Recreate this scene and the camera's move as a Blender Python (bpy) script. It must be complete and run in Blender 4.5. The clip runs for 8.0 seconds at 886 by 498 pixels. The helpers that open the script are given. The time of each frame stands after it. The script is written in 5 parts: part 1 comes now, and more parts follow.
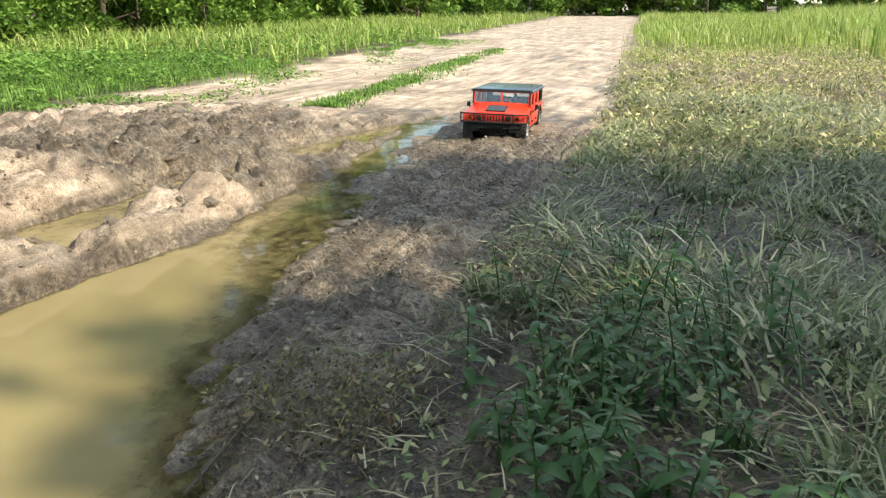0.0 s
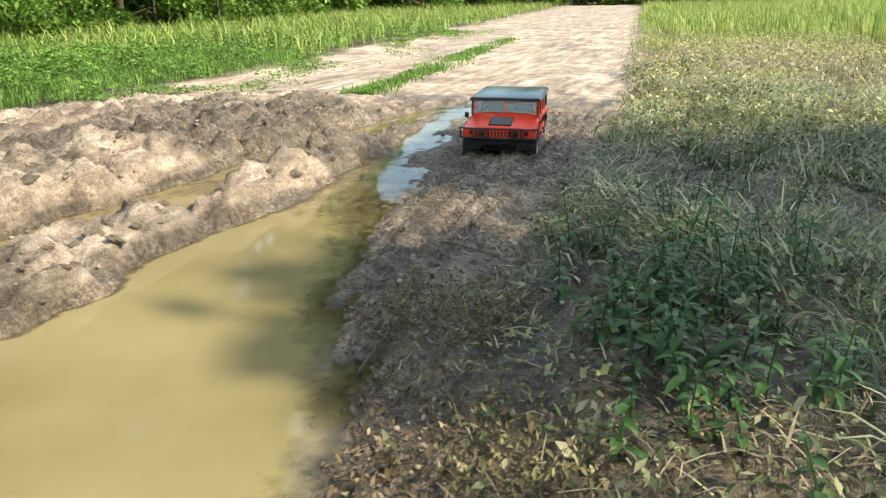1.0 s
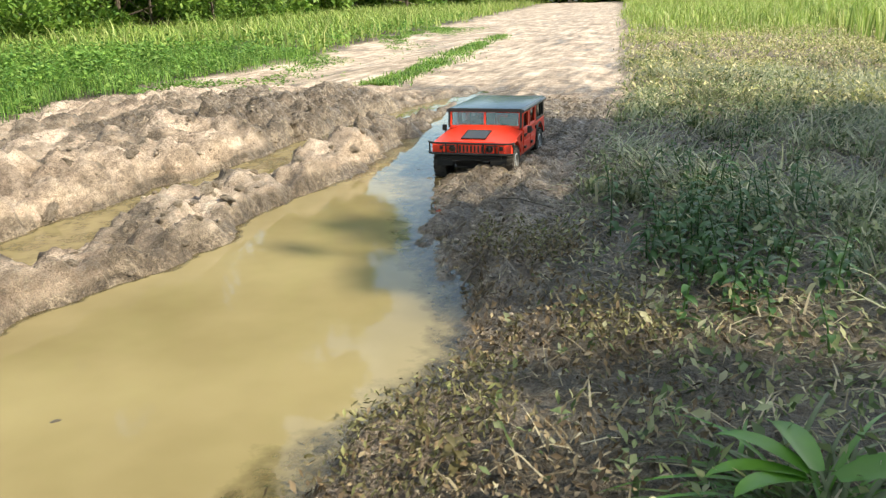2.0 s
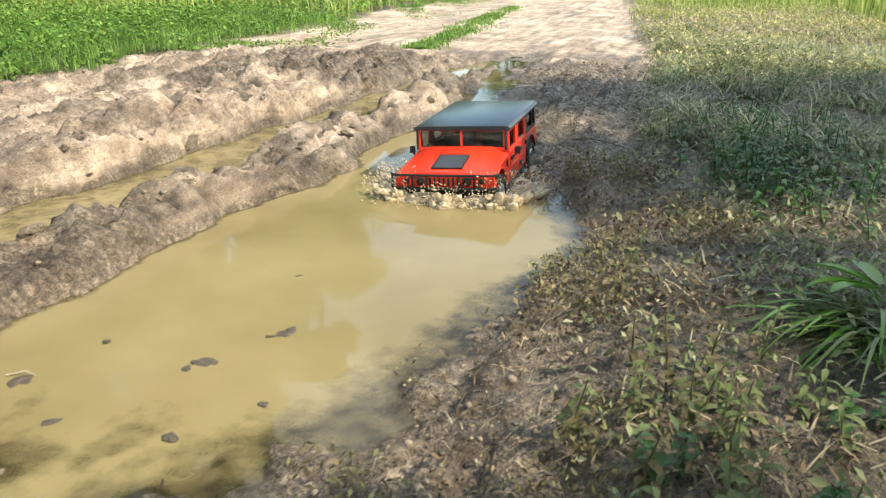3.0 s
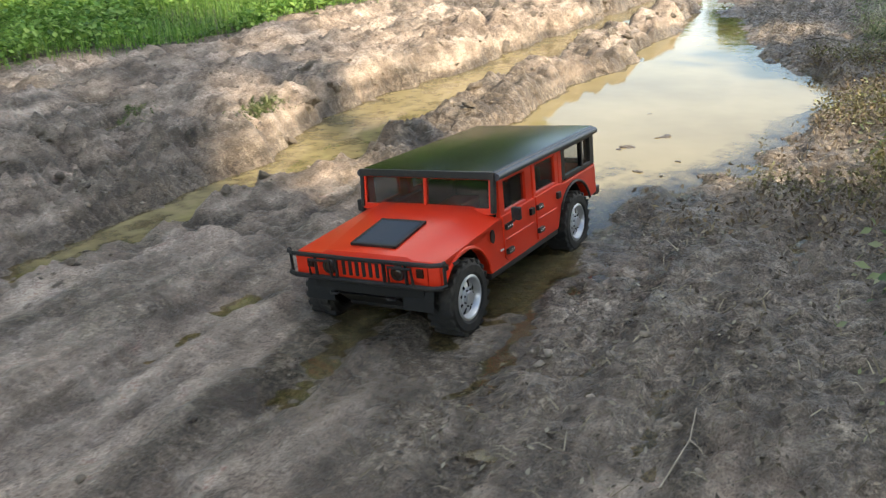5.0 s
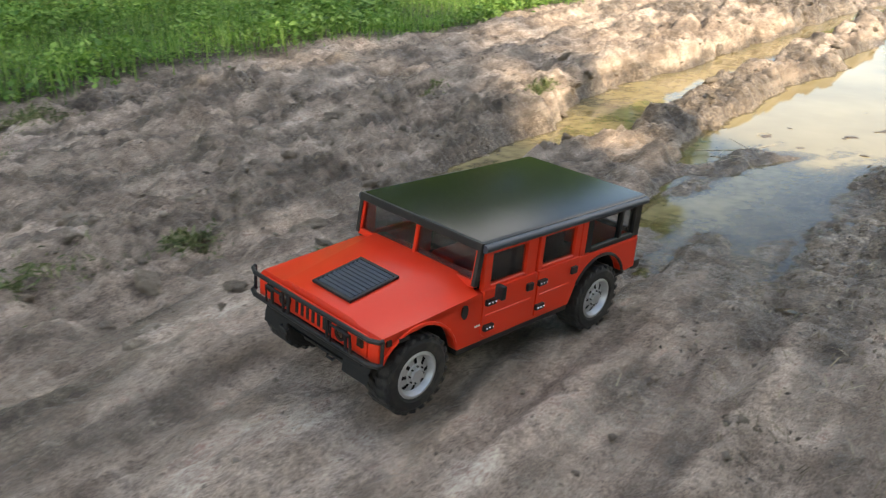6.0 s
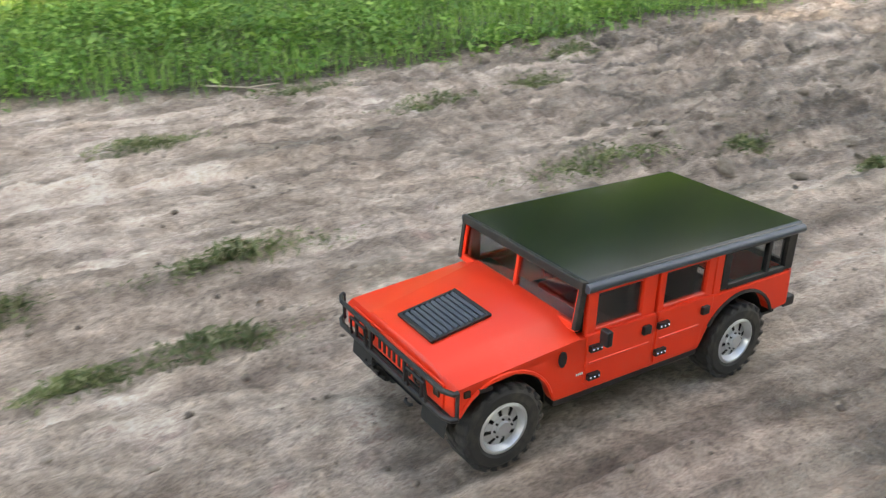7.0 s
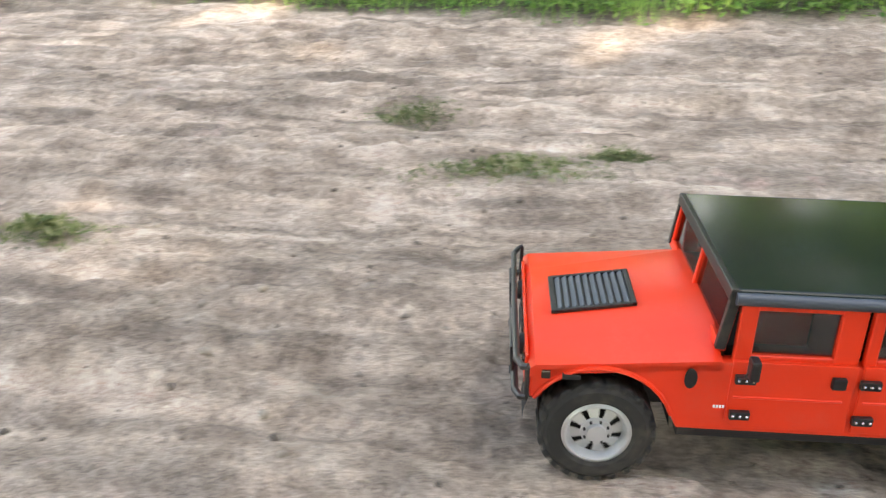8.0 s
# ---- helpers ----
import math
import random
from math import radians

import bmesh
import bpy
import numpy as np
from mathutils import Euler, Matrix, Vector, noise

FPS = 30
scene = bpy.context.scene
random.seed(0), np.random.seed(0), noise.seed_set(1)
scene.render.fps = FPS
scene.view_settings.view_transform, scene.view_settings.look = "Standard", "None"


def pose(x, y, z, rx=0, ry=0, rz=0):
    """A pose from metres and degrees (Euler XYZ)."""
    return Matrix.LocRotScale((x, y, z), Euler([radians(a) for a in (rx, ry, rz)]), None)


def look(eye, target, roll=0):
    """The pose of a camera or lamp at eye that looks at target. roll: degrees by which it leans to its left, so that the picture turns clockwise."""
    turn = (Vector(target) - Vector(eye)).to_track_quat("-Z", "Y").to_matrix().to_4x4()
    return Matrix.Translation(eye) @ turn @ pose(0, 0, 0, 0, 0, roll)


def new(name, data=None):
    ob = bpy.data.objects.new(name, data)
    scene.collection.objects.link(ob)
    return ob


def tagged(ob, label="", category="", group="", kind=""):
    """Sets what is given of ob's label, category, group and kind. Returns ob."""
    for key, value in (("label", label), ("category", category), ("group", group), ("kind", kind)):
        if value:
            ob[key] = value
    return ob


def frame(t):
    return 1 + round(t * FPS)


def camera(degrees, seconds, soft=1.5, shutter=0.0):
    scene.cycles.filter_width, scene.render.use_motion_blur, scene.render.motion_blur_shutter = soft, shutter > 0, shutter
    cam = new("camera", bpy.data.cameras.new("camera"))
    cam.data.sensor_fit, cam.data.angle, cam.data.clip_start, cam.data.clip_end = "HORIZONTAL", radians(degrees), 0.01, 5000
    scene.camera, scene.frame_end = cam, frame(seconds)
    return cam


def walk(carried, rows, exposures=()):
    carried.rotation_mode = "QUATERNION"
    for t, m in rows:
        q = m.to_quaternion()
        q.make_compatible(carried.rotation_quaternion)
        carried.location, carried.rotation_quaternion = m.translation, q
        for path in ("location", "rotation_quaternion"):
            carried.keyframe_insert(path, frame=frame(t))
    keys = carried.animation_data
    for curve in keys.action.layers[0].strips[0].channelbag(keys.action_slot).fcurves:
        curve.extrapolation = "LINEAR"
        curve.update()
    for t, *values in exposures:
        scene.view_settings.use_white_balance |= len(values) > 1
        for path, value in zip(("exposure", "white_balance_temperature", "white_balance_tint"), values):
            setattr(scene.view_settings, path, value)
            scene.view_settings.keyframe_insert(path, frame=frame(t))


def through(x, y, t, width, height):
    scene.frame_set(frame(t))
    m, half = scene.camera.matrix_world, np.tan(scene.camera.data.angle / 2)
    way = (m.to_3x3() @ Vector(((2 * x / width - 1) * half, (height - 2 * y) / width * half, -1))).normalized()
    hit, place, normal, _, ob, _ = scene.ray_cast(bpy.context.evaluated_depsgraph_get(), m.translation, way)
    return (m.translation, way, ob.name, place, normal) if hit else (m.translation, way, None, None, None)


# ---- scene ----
cam = camera(55.0, 8.0, soft=1.25, shutter=0.15)
METRES, EYE, TILT, LEAN, TURN = 6.728, 0.765, 0.84, -0.32, 19.1
ROWS = [
    (0.0, 0.0, 0.0, 0.0, -0.18, -16.94, 0.59),
    (0.5, -0.0102, -0.0321, 0.003, 0.02, -17.45, 0.93),
    (1.0, -0.0343, -0.0687, 0.0033, -0.26, -17.5, 1.25),
    (2.5, -0.1052, -0.1898, 0.0045, -2.48, -18.04, 1.24),
    (3.0, -0.1425, -0.235, 0.0046, -2.28, -19.36, 0.23),
    (3.5, -0.1679, -0.2796, 0.0006, -1.95, -19.56, 0.37),
    (4.0, -0.1922, -0.3344, -0.0018, -0.21, -21.14, 0.56),
    (5.5, -0.2758, -0.5015, 0.0236, 10.01, -22.35, 2.16),
    (6.0, -0.3038, -0.5688, 0.0302, 16.34, -22.49, 1.07),
    (6.5, -0.3309, -0.6458, 0.0312, 27.33, -23.49, 1.89),
    (7.0, -0.327, -0.72, 0.0415, 41.34, -23.94, 2.67),
    (7.5, -0.3362, -0.8119, 0.0425, 60.52, -24.77, 2.93),
    (8.0, -0.3613, -0.9048, 0.0427, 81.54, -25.97, 2.69),
]
PATH = [(t, pose(0, 0, EYE, TILT, LEAN, TURN) @ pose(METRES * x, METRES * y, METRES * z, 90 + pitch, roll, yaw)) for t, x, y, z, yaw, pitch, roll in ROWS]
PATH.insert(7, (4.2, look((-0.525, -2.665, 0.709), (-1.189, -0.921, -0.009), -0.7)))
walk(cam, PATH,
     exposures=[(0.0, 1.19, 7450, 4), (4.0, 1.27, 7400, 7), (5.5, 1.50, 7600, 11), (6.5, 1.72, 8000, 12), (7.0, 2.18, 8050, 12), (7.5, 2.28, 8000, 12), (8.0, 2.42, 8100, 13)])

# ---- world and sun ----
SUN_ELEV, SUN_AZ = 40.0, -8.0     # degrees; azimuth of the sun from +x towards +y
world = bpy.data.worlds.new("sky")
scene.world = world
world.use_nodes = True
wn, wl = world.node_tree.nodes, world.node_tree.links
wn.clear()
w_out, w_bg, w_sky = wn.new("ShaderNodeOutputWorld"), wn.new("ShaderNodeBackground"), wn.new("ShaderNodeTexSky")
w_sky.sky_type, w_sky.sun_disc = "NISHITA", False
w_sky.dust_density, w_sky.air_density, w_sky.ozone_density = 0.2, 1.0, 2.0
w_sky.sun_elevation, w_sky.sun_rotation = radians(SUN_ELEV), radians(90 - SUN_AZ)
w_co, w_no, w_ra, w_mx = wn.new("ShaderNodeTexCoord"), wn.new("ShaderNodeTexNoise"), wn.new("ShaderNodeValToRGB"), wn.new("ShaderNodeMix")
w_no.inputs["Scale"].default_value, w_no.inputs["Detail"].default_value = 3.0, 6.0
w_ra.color_ramp.elements[0].position, w_ra.color_ramp.elements[1].position = 0.50, 0.73
w_mx.data_type = "RGBA"
w_mx.inputs[7].default_value = (11.5, 11.9, 12.5, 1)
w_mp = wn.new("ShaderNodeMapping")
w_mp.inputs["Location"].default_value = (1.1, -0.6, 0.25)
wl.new(w_co.outputs["Generated"], w_mp.inputs["Vector"])
wl.new(w_mp.outputs["Vector"], w_no.inputs["Vector"])
wl.new(w_no.outputs["Fac"], w_ra.inputs["Fac"])
wl.new(w_ra.outputs["Color"], w_mx.inputs[0])
wl.new(w_sky.outputs["Color"], w_mx.inputs[6])
wl.new(w_mx.outputs[2], w_bg.inputs["Color"])
w_bg.inputs["Strength"].default_value = 0.15
wl.new(w_bg.outputs["Background"], w_out.inputs["Surface"])
sun = new("sun", bpy.data.lights.new("sun", "SUN"))
sun.data.energy, sun.data.angle, sun.data.color = 3.1, radians(1.1), (1.0, 0.91, 0.78)
sun_dir = Vector((math.cos(radians(SUN_ELEV)) * math.cos(radians(SUN_AZ)), math.cos(radians(SUN_ELEV)) * math.sin(radians(SUN_AZ)), math.sin(radians(SUN_ELEV))))
sun.matrix_world = look(sun_dir * 40, (0, 0, 0))


# ---- materials ----
class Mat:
    """A small node-tree builder."""

    def __init__(self, name, rough=0.8, metal=0.0, ior=1.45):
        self.m = bpy.data.materials.new(name)
        self.m.use_nodes = True
        self.t = self.m.node_tree
        self.b = self.t.nodes["Principled BSDF"]
        self.b.inputs["Roughness"].default_value = rough
        self.b.inputs["Metallic"].default_value = metal
        self.b.inputs["IOR"].default_value = ior
        self.co = self.t.nodes.new("ShaderNodeTexCoord").outputs["Object"]

    def noise(self, scale, detail=4.0, rough=0.55, stretch=None):
        n = self.t.nodes.new("ShaderNodeTexNoise")
        n.inputs["Scale"].default_value, n.inputs["Detail"].default_value, n.inputs["Roughness"].default_value = scale, detail, rough
        co = self.co
        if stretch:
            mp = self.t.nodes.new("ShaderNodeMapping")
            mp.inputs["Scale"].default_value = stretch
            self.t.links.new(co, mp.inputs["Vector"])
            co = mp.outputs["Vector"]
        self.t.links.new(co, n.inputs["Vector"])
        return n.outputs["Fac"]

    def attr(self, name):
        n = self.t.nodes.new("ShaderNodeAttribute")
        n.attribute_name = name
        return n.outputs["Fac"]

    def island(self):
        return self.t.nodes.new("ShaderNodeNewGeometry").outputs["Random Per Island"]

    def obrand(self):
        return self.t.nodes.new("ShaderNodeObjectInfo").outputs["Random"]

    def ramp(self, fac, stops):
        n = self.t.nodes.new("ShaderNodeValToRGB")
        e = n.color_ramp.elements
        while len(e) < len(stops):
            e.new(0.5)
        for el, (p, c) in zip(e, stops):
            el.position, el.color = p, (*c, 1) if len(c) == 3 else c
        self.t.links.new(fac, n.inputs["Fac"])
        return n.outputs["Color"]

    def grey(self, fac, lo, hi, a=0.0, b=1.0):
        n = self.t.nodes.new("ShaderNodeMapRange")
        n.inputs["From Min"].default_value, n.inputs["From Max"].default_value = a, b
        n.inputs["To Min"].default_value, n.inputs["To Max"].default_value = lo, hi
        self.t.links.new(fac, n.inputs["Value"])
        return n.outputs["Result"]

    def mix(self, fac, a, b, mode="MIX"):
        n = self.t.nodes.new("ShaderNodeMix")
        n.data_type, n.blend_type = "RGBA", mode
        for v, i in ((fac, 0), (a, 6), (b, 7)):
            if isinstance(v, (int, float)):
                n.inputs[i].default_value = v
            elif isinstance(v, tuple):
                n.inputs[i].default_value = (*v, 1)
            else:
                self.t.links.new(v, n.inputs[i])
        return n.outputs[2]

    def math(self, op, a, b):
        n = self.t.nodes.new("ShaderNodeMath")
        n.operation = op
        for v, i in ((a, 0), (b, 1)):
            if isinstance(v, (int, float)):
                n.inputs[i].default_value = v
            else:
                self.t.links.new(v, n.inputs[i])
        return n.outputs[0]

    def colour(self, c):
        if isinstance(c, tuple):
            self.b.inputs["Base Color"].default_value = (*c, 1)
        else:
            self.t.links.new(c, self.b.inputs["Base Color"])
        return self

    def rough(self, s):
        self.t.links.new(s, self.b.inputs["Roughness"])
        return self

    def bump(self, h, dist, strength=1.0):
        n = self.t.nodes.new("ShaderNodeBump")
        n.inputs["Distance"].default_value, n.inputs["Strength"].default_value = dist, strength
        self.t.links.new(h, n.inputs["Height"])
        self.t.links.new(n.outputs["Normal"], self.b.inputs["Normal"])
        return self

    def leafy(self, weight, colour):
        """Light that passes through thin leaves."""
        tr, mx = self.t.nodes.new("ShaderNodeBsdfTranslucent"), self.t.nodes.new("ShaderNodeMixShader")
        mx.inputs["Fac"].default_value = weight
        out = self.t.nodes["Material Output"]
        self.t.links.new(colour, tr.inputs["Color"])
        self.t.links.new(self.b.outputs["BSDF"], mx.inputs[1])
        self.t.links.new(tr.outputs["BSDF"], mx.inputs[2])
        self.t.links.new(mx.outputs["Shader"], out.inputs["Surface"])
        return self


def soil_material():
    m = Mat("soil")
    big, mid, fine, grit = m.noise(1.3, 5), m.noise(9, 6, 0.6), m.noise(55, 5, 0.65), m.noise(220, 3, 0.6)
    dry = m.ramp(m.math("ADD", m.math("MULTIPLY", mid, 0.55), m.math("MULTIPLY", big, 0.45)), [(0.36, (0.22, 0.165, 0.124)), (0.5, (0.41, 0.322, 0.25)), (0.62, (0.57, 0.468, 0.38))])
    dark = m.ramp(m.math("ADD", m.math("MULTIPLY", mid, 0.5), m.math("MULTIPLY", fine, 0.5)), [(0.32, (0.062, 0.047, 0.034)), (0.5, (0.160, 0.125, 0.092)), (0.66, (0.32, 0.262, 0.200))])
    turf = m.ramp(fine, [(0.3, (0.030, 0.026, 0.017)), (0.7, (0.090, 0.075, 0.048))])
    w = m.attr("moist_shade")
    streak = m.noise(7, 5, 0.6, (1.0, 0.28, 1.0))
    w = m.math("ADD", w, m.grey(streak, -0.36, 0.36, 0.3, 0.7))
    edge = m.math("ADD", w, m.grey(fine, -0.35, 0.35, 0.25, 0.75))
    wet = m.ramp(edge, [(0.35, (0, 0, 0)), (0.62, (1, 1, 1))])
    col = m.mix(wet, dry, dark)
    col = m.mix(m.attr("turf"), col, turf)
    lanes = m.noise(11, 5, 0.62, (1.0, 0.13, 1.0))
    col = m.mix(0.75, col, m.ramp(lanes, [(0.36, (0.24, 0.24, 0.24)), (0.5, (0.5, 0.5, 0.5)), (0.64, (0.74, 0.74, 0.74))]), "OVERLAY")
    col = m.mix(0.6, col, m.ramp(m.math("ADD", m.math("MULTIPLY", grit, 0.5), m.math("MULTIPLY", fine, 0.5)), [(0.38, (0.12, 0.12, 0.12)), (0.62, (0.9, 0.9, 0.9))]), "OVERLAY")
    m.colour(col)
    film = m.math("MULTIPLY", m.attr("film"), m.grey(m.noise(5, 5, 0.6), 0.0, 1.0, 0.38, 0.56))
    m.rough(m.math("SUBTRACT", m.grey(wet, 0.92, 0.40), m.math("MULTIPLY", film, 0.24)))
    h = m.math("ADD", m.math("MULTIPLY", mid, 0.6), m.math("ADD", m.math("MULTIPLY", fine, 0.5), m.math("MULTIPLY", grit, 0.16)))
    m.bump(h, 0.034, 0.95)
    m.t.links.new(m.attr("rugged"), m.t.nodes["Bump"].inputs["Strength"])
    return m.m


def water_material():
    """Murky water: a clear rim over the mud, opaque where it is deep, mirror-like at grazing sight."""
    m = Mat("muddy_water", rough=0.06, ior=1.333)
    c = m.ramp(m.noise(1.6, 4), [(0.3, (0.225, 0.180, 0.086)), (0.7, (0.325, 0.268, 0.138))])
    h = m.math("ADD", m.noise(4, 3, 0.5), m.math("MULTIPLY", m.noise(28, 3, 0.55, (1.0, 0.6, 1.0)), 0.2))
    bp, fr = m.t.nodes.new("ShaderNodeBump"), m.t.nodes.new("ShaderNodeFresnel")
    bp.inputs["Distance"].default_value, bp.inputs["Strength"].default_value = 0.010, 0.10
    fr.inputs["IOR"].default_value = 1.333
    gl, df, tr = m.t.nodes.new("ShaderNodeBsdfGlossy"), m.t.nodes.new("ShaderNodeBsdfDiffuse"), m.t.nodes.new("ShaderNodeBsdfTransparent")
    body, top = m.t.nodes.new("ShaderNodeMixShader"), m.t.nodes.new("ShaderNodeMixShader")
    gl.inputs["Roughness"].default_value = 0.035
    tr.inputs["Color"].default_value = (0.80, 0.72, 0.52, 1)
    lk = m.t.links.new
    lk(h, bp.inputs["Height"])
    lk(c, df.inputs["Color"])
    lk(m.grey(m.math("ADD", m.attr("depth"), m.grey(m.noise(22, 5, 0.6), -0.010, 0.010, 0.3, 0.7)), 0.12, 1.0, 0.0, 0.036), body.inputs["Fac"])
    lk(tr.outputs["BSDF"], body.inputs[1])
    lk(df.outputs["BSDF"], body.inputs[2])
    for n in (gl, fr):
        lk(bp.outputs["Normal"], n.inputs["Normal"])
    lk(fr.outputs["Fac"], top.inputs["Fac"])
    lk(body.outputs["Shader"], top.inputs[1])
    lk(gl.outputs["BSDF"], top.inputs[2])
    lk(top.outputs["Shader"], m.t.nodes["Material Output"].inputs["Surface"])
    return m.m


def foam_material():
    m = Mat("churned_muddy_water", rough=0.10, ior=1.333)
    c = m.ramp(m.noise(40, 4), [(0.3, (0.38, 0.31, 0.205)), (0.7, (0.60, 0.51, 0.375))])
    return m.colour(c).bump(m.noise(45, 3), 0.006, 0.4).m


def leaf_material(name, stops, through=0.3, rough=0.55):
    m = Mat(name, rough=rough)
    c = m.ramp(m.island(), stops)
    c = m.mix(0.5, c, m.ramp(m.noise(2.6, 4), [(0.33, (0.28, 0.28, 0.25)), (0.67, (0.74, 0.75, 0.6))]), "OVERLAY")
    return m.colour(c).leafy(through, c).m


def plain(name, col, rough=0.5, metal=0.0, grain=30.0, spread=0.12, bump=0.0):
    m = Mat(name, rough=rough, metal=metal)
    lo, hi = tuple(v * (1 - spread) for v in col), tuple(min(1, v * (1 + spread)) for v in col)
    n = m.noise(grain, 5)
    m.colour(m.ramp(n, [(0.3, lo), (0.7, hi)]))
    m.rough(m.grey(n, max(0.02, rough - 0.08), min(1, rough + 0.1)))
    if bump:
        m.bump(n, bump, 0.6)
    return m.m


def dusty(name, col, rough, dust=(0.30, 0.25, 0.19), amount=0.35, metal=0.0):
    """A painted or rubber surface with dried mud film on it."""
    m = Mat(name, rough=rough, metal=metal)
    a, b = m.noise(14, 5, 0.6), m.noise(120, 4, 0.6)
    f = m.ramp(m.math("ADD", m.math("MULTIPLY", a, 0.7), m.math("MULTIPLY", b, 0.3)), [(0.5, (0, 0, 0)), (0.85, (amount, amount, amount))])
    m.colour(m.mix(f, col, dust))
    m.rough(m.grey(f, rough, 0.85))
    return m.m


SOIL, WATER_M, FOAM = soil_material(), water_material(), foam_material()
MEADOW = leaf_material("meadow_leaves", [(0.0, (0.055, 0.145, 0.026)), (0.5, (0.135, 0.275, 0.05)), (1.0, (0.28, 0.42, 0.105))], 0.36)
TALLGRASS = leaf_material("tall_grass_blades", [(0.0, (0.16, 0.26, 0.05)), (0.6, (0.32, 0.42, 0.10)), (1.0, (0.52, 0.54, 0.24))], 0.38)
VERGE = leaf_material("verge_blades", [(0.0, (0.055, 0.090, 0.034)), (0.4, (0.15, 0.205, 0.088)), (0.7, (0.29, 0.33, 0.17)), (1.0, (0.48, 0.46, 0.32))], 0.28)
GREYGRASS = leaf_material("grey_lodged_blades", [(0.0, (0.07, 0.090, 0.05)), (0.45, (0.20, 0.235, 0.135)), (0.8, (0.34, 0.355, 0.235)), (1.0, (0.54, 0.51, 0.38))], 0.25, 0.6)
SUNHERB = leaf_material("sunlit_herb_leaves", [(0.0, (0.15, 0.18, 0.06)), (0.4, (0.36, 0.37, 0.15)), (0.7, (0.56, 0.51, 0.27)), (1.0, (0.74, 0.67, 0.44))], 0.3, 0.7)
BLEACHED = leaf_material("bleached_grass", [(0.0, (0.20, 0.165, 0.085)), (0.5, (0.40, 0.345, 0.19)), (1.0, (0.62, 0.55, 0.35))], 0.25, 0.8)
BROWNLEAF = leaf_material("withered_leaves", [(0.0, (0.055, 0.038, 0.024)), (0.5, (0.140, 0.098, 0.060)), (0.85, (0.26, 0.19, 0.12)), (1.0, (0.36, 0.29, 0.19))], 0.15, 0.7)
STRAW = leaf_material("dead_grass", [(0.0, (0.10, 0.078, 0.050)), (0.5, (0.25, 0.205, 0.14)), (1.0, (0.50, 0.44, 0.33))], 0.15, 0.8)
MUDBITS = leaf_material("muddy_plant_bits", [(0.0, (0.040, 0.030, 0.021)), (0.5, (0.12, 0.093, 0.066)), (0.88, (0.21, 0.17, 0.125)), (1.0, (0.40, 0.35, 0.27))], 0.05, 0.6)
WEED = leaf_material("weed_leaves", [(0.0, (0.030, 0.085, 0.024)), (0.6, (0.055, 0.140, 0.036)), (1.0, (0.105, 0.195, 0.06))], 0.3, 0.45)
YELLOWED = leaf_material("yellowed_leaves", [(0.0, (0.065, 0.055, 0.026)), (0.5, (0.135, 0.118, 0.055)), (0.85, (0.20, 0.19, 0.085)), (1.0, (0.30, 0.31, 0.13))], 0.25)
TUFT = leaf_material("worn_tuft_leaves", [(0.0, (0.08, 0.115, 0.045)), (0.5, (0.17, 0.21, 0.09)), (1.0, (0.34, 0.33, 0.20))], 0.35, 0.7)
OLIVE = leaf_material("olive_blades", [(0.0, (0.050, 0.080, 0.024)), (0.6, (0.105, 0.150, 0.050)), (1.0, (0.27, 0.26, 0.13))], 0.3, 0.5)
LUSH = leaf_material("lush_blades", [(0.0, (0.055, 0.16, 0.020)), (0.6, (0.11, 0.27, 0.035)), (1.0, (0.19, 0.36, 0.07))], 0.35, 0.4)
TREELEAF = leaf_material("tree_leaves", [(0.0, (0.05, 0.12, 0.020)), (0.6, (0.14, 0.26, 0.04)), (1.0, (0.27, 0.39, 0.085))], 0.38)
BARK = plain("bark", (0.10, 0.080, 0.060), 0.9, 0, 18, 0.4, 0.02)
TWIG = plain("dry_twig", (0.42, 0.36, 0.27), 0.85, 0, 60, 0.25, 0.003)
DARKTWIG = plain("wet_twig", (0.10, 0.08, 0.06), 0.7, 0, 60, 0.25, 0.003)
RED = dusty("red_paint", (0.80, 0.040, 0.012), 0.33, amount=0.12)
BLACK = dusty("black_plastic", (0.012, 0.012, 0.013), 0.42, amount=0.22)
ROOF = dusty("dark_roof_lacquer", (0.006, 0.012, 0.008), 0.22, amount=0.03)
ROOF.node_tree.nodes["Principled BSDF"].inputs["IOR"].default_value = 1.44
EDGE = dusty("grey_roof_edge", (0.055, 0.066, 0.082), 0.38, amount=0.15)
RUBBER = dusty("tyre_rubber", (0.020, 0.019, 0.018), 0.75, (0.16, 0.135, 0.105), 0.75)
SILVER = dusty("silver_rim", (0.56, 0.57, 0.58), 0.34, (0.32, 0.29, 0.25), 0.45, 0.6)
CHROME = plain("bright_metal", (0.75, 0.75, 0.75), 0.18, 1.0)
WHITE = plain("white_lettering", (0.75, 0.74, 0.70), 0.5)
DARKIN = plain("dark_interior", (0.011, 0.011, 0.011), 0.8)
LENS = plain("dark_lamp_glass", (0.035, 0.018, 0.012), 0.12)


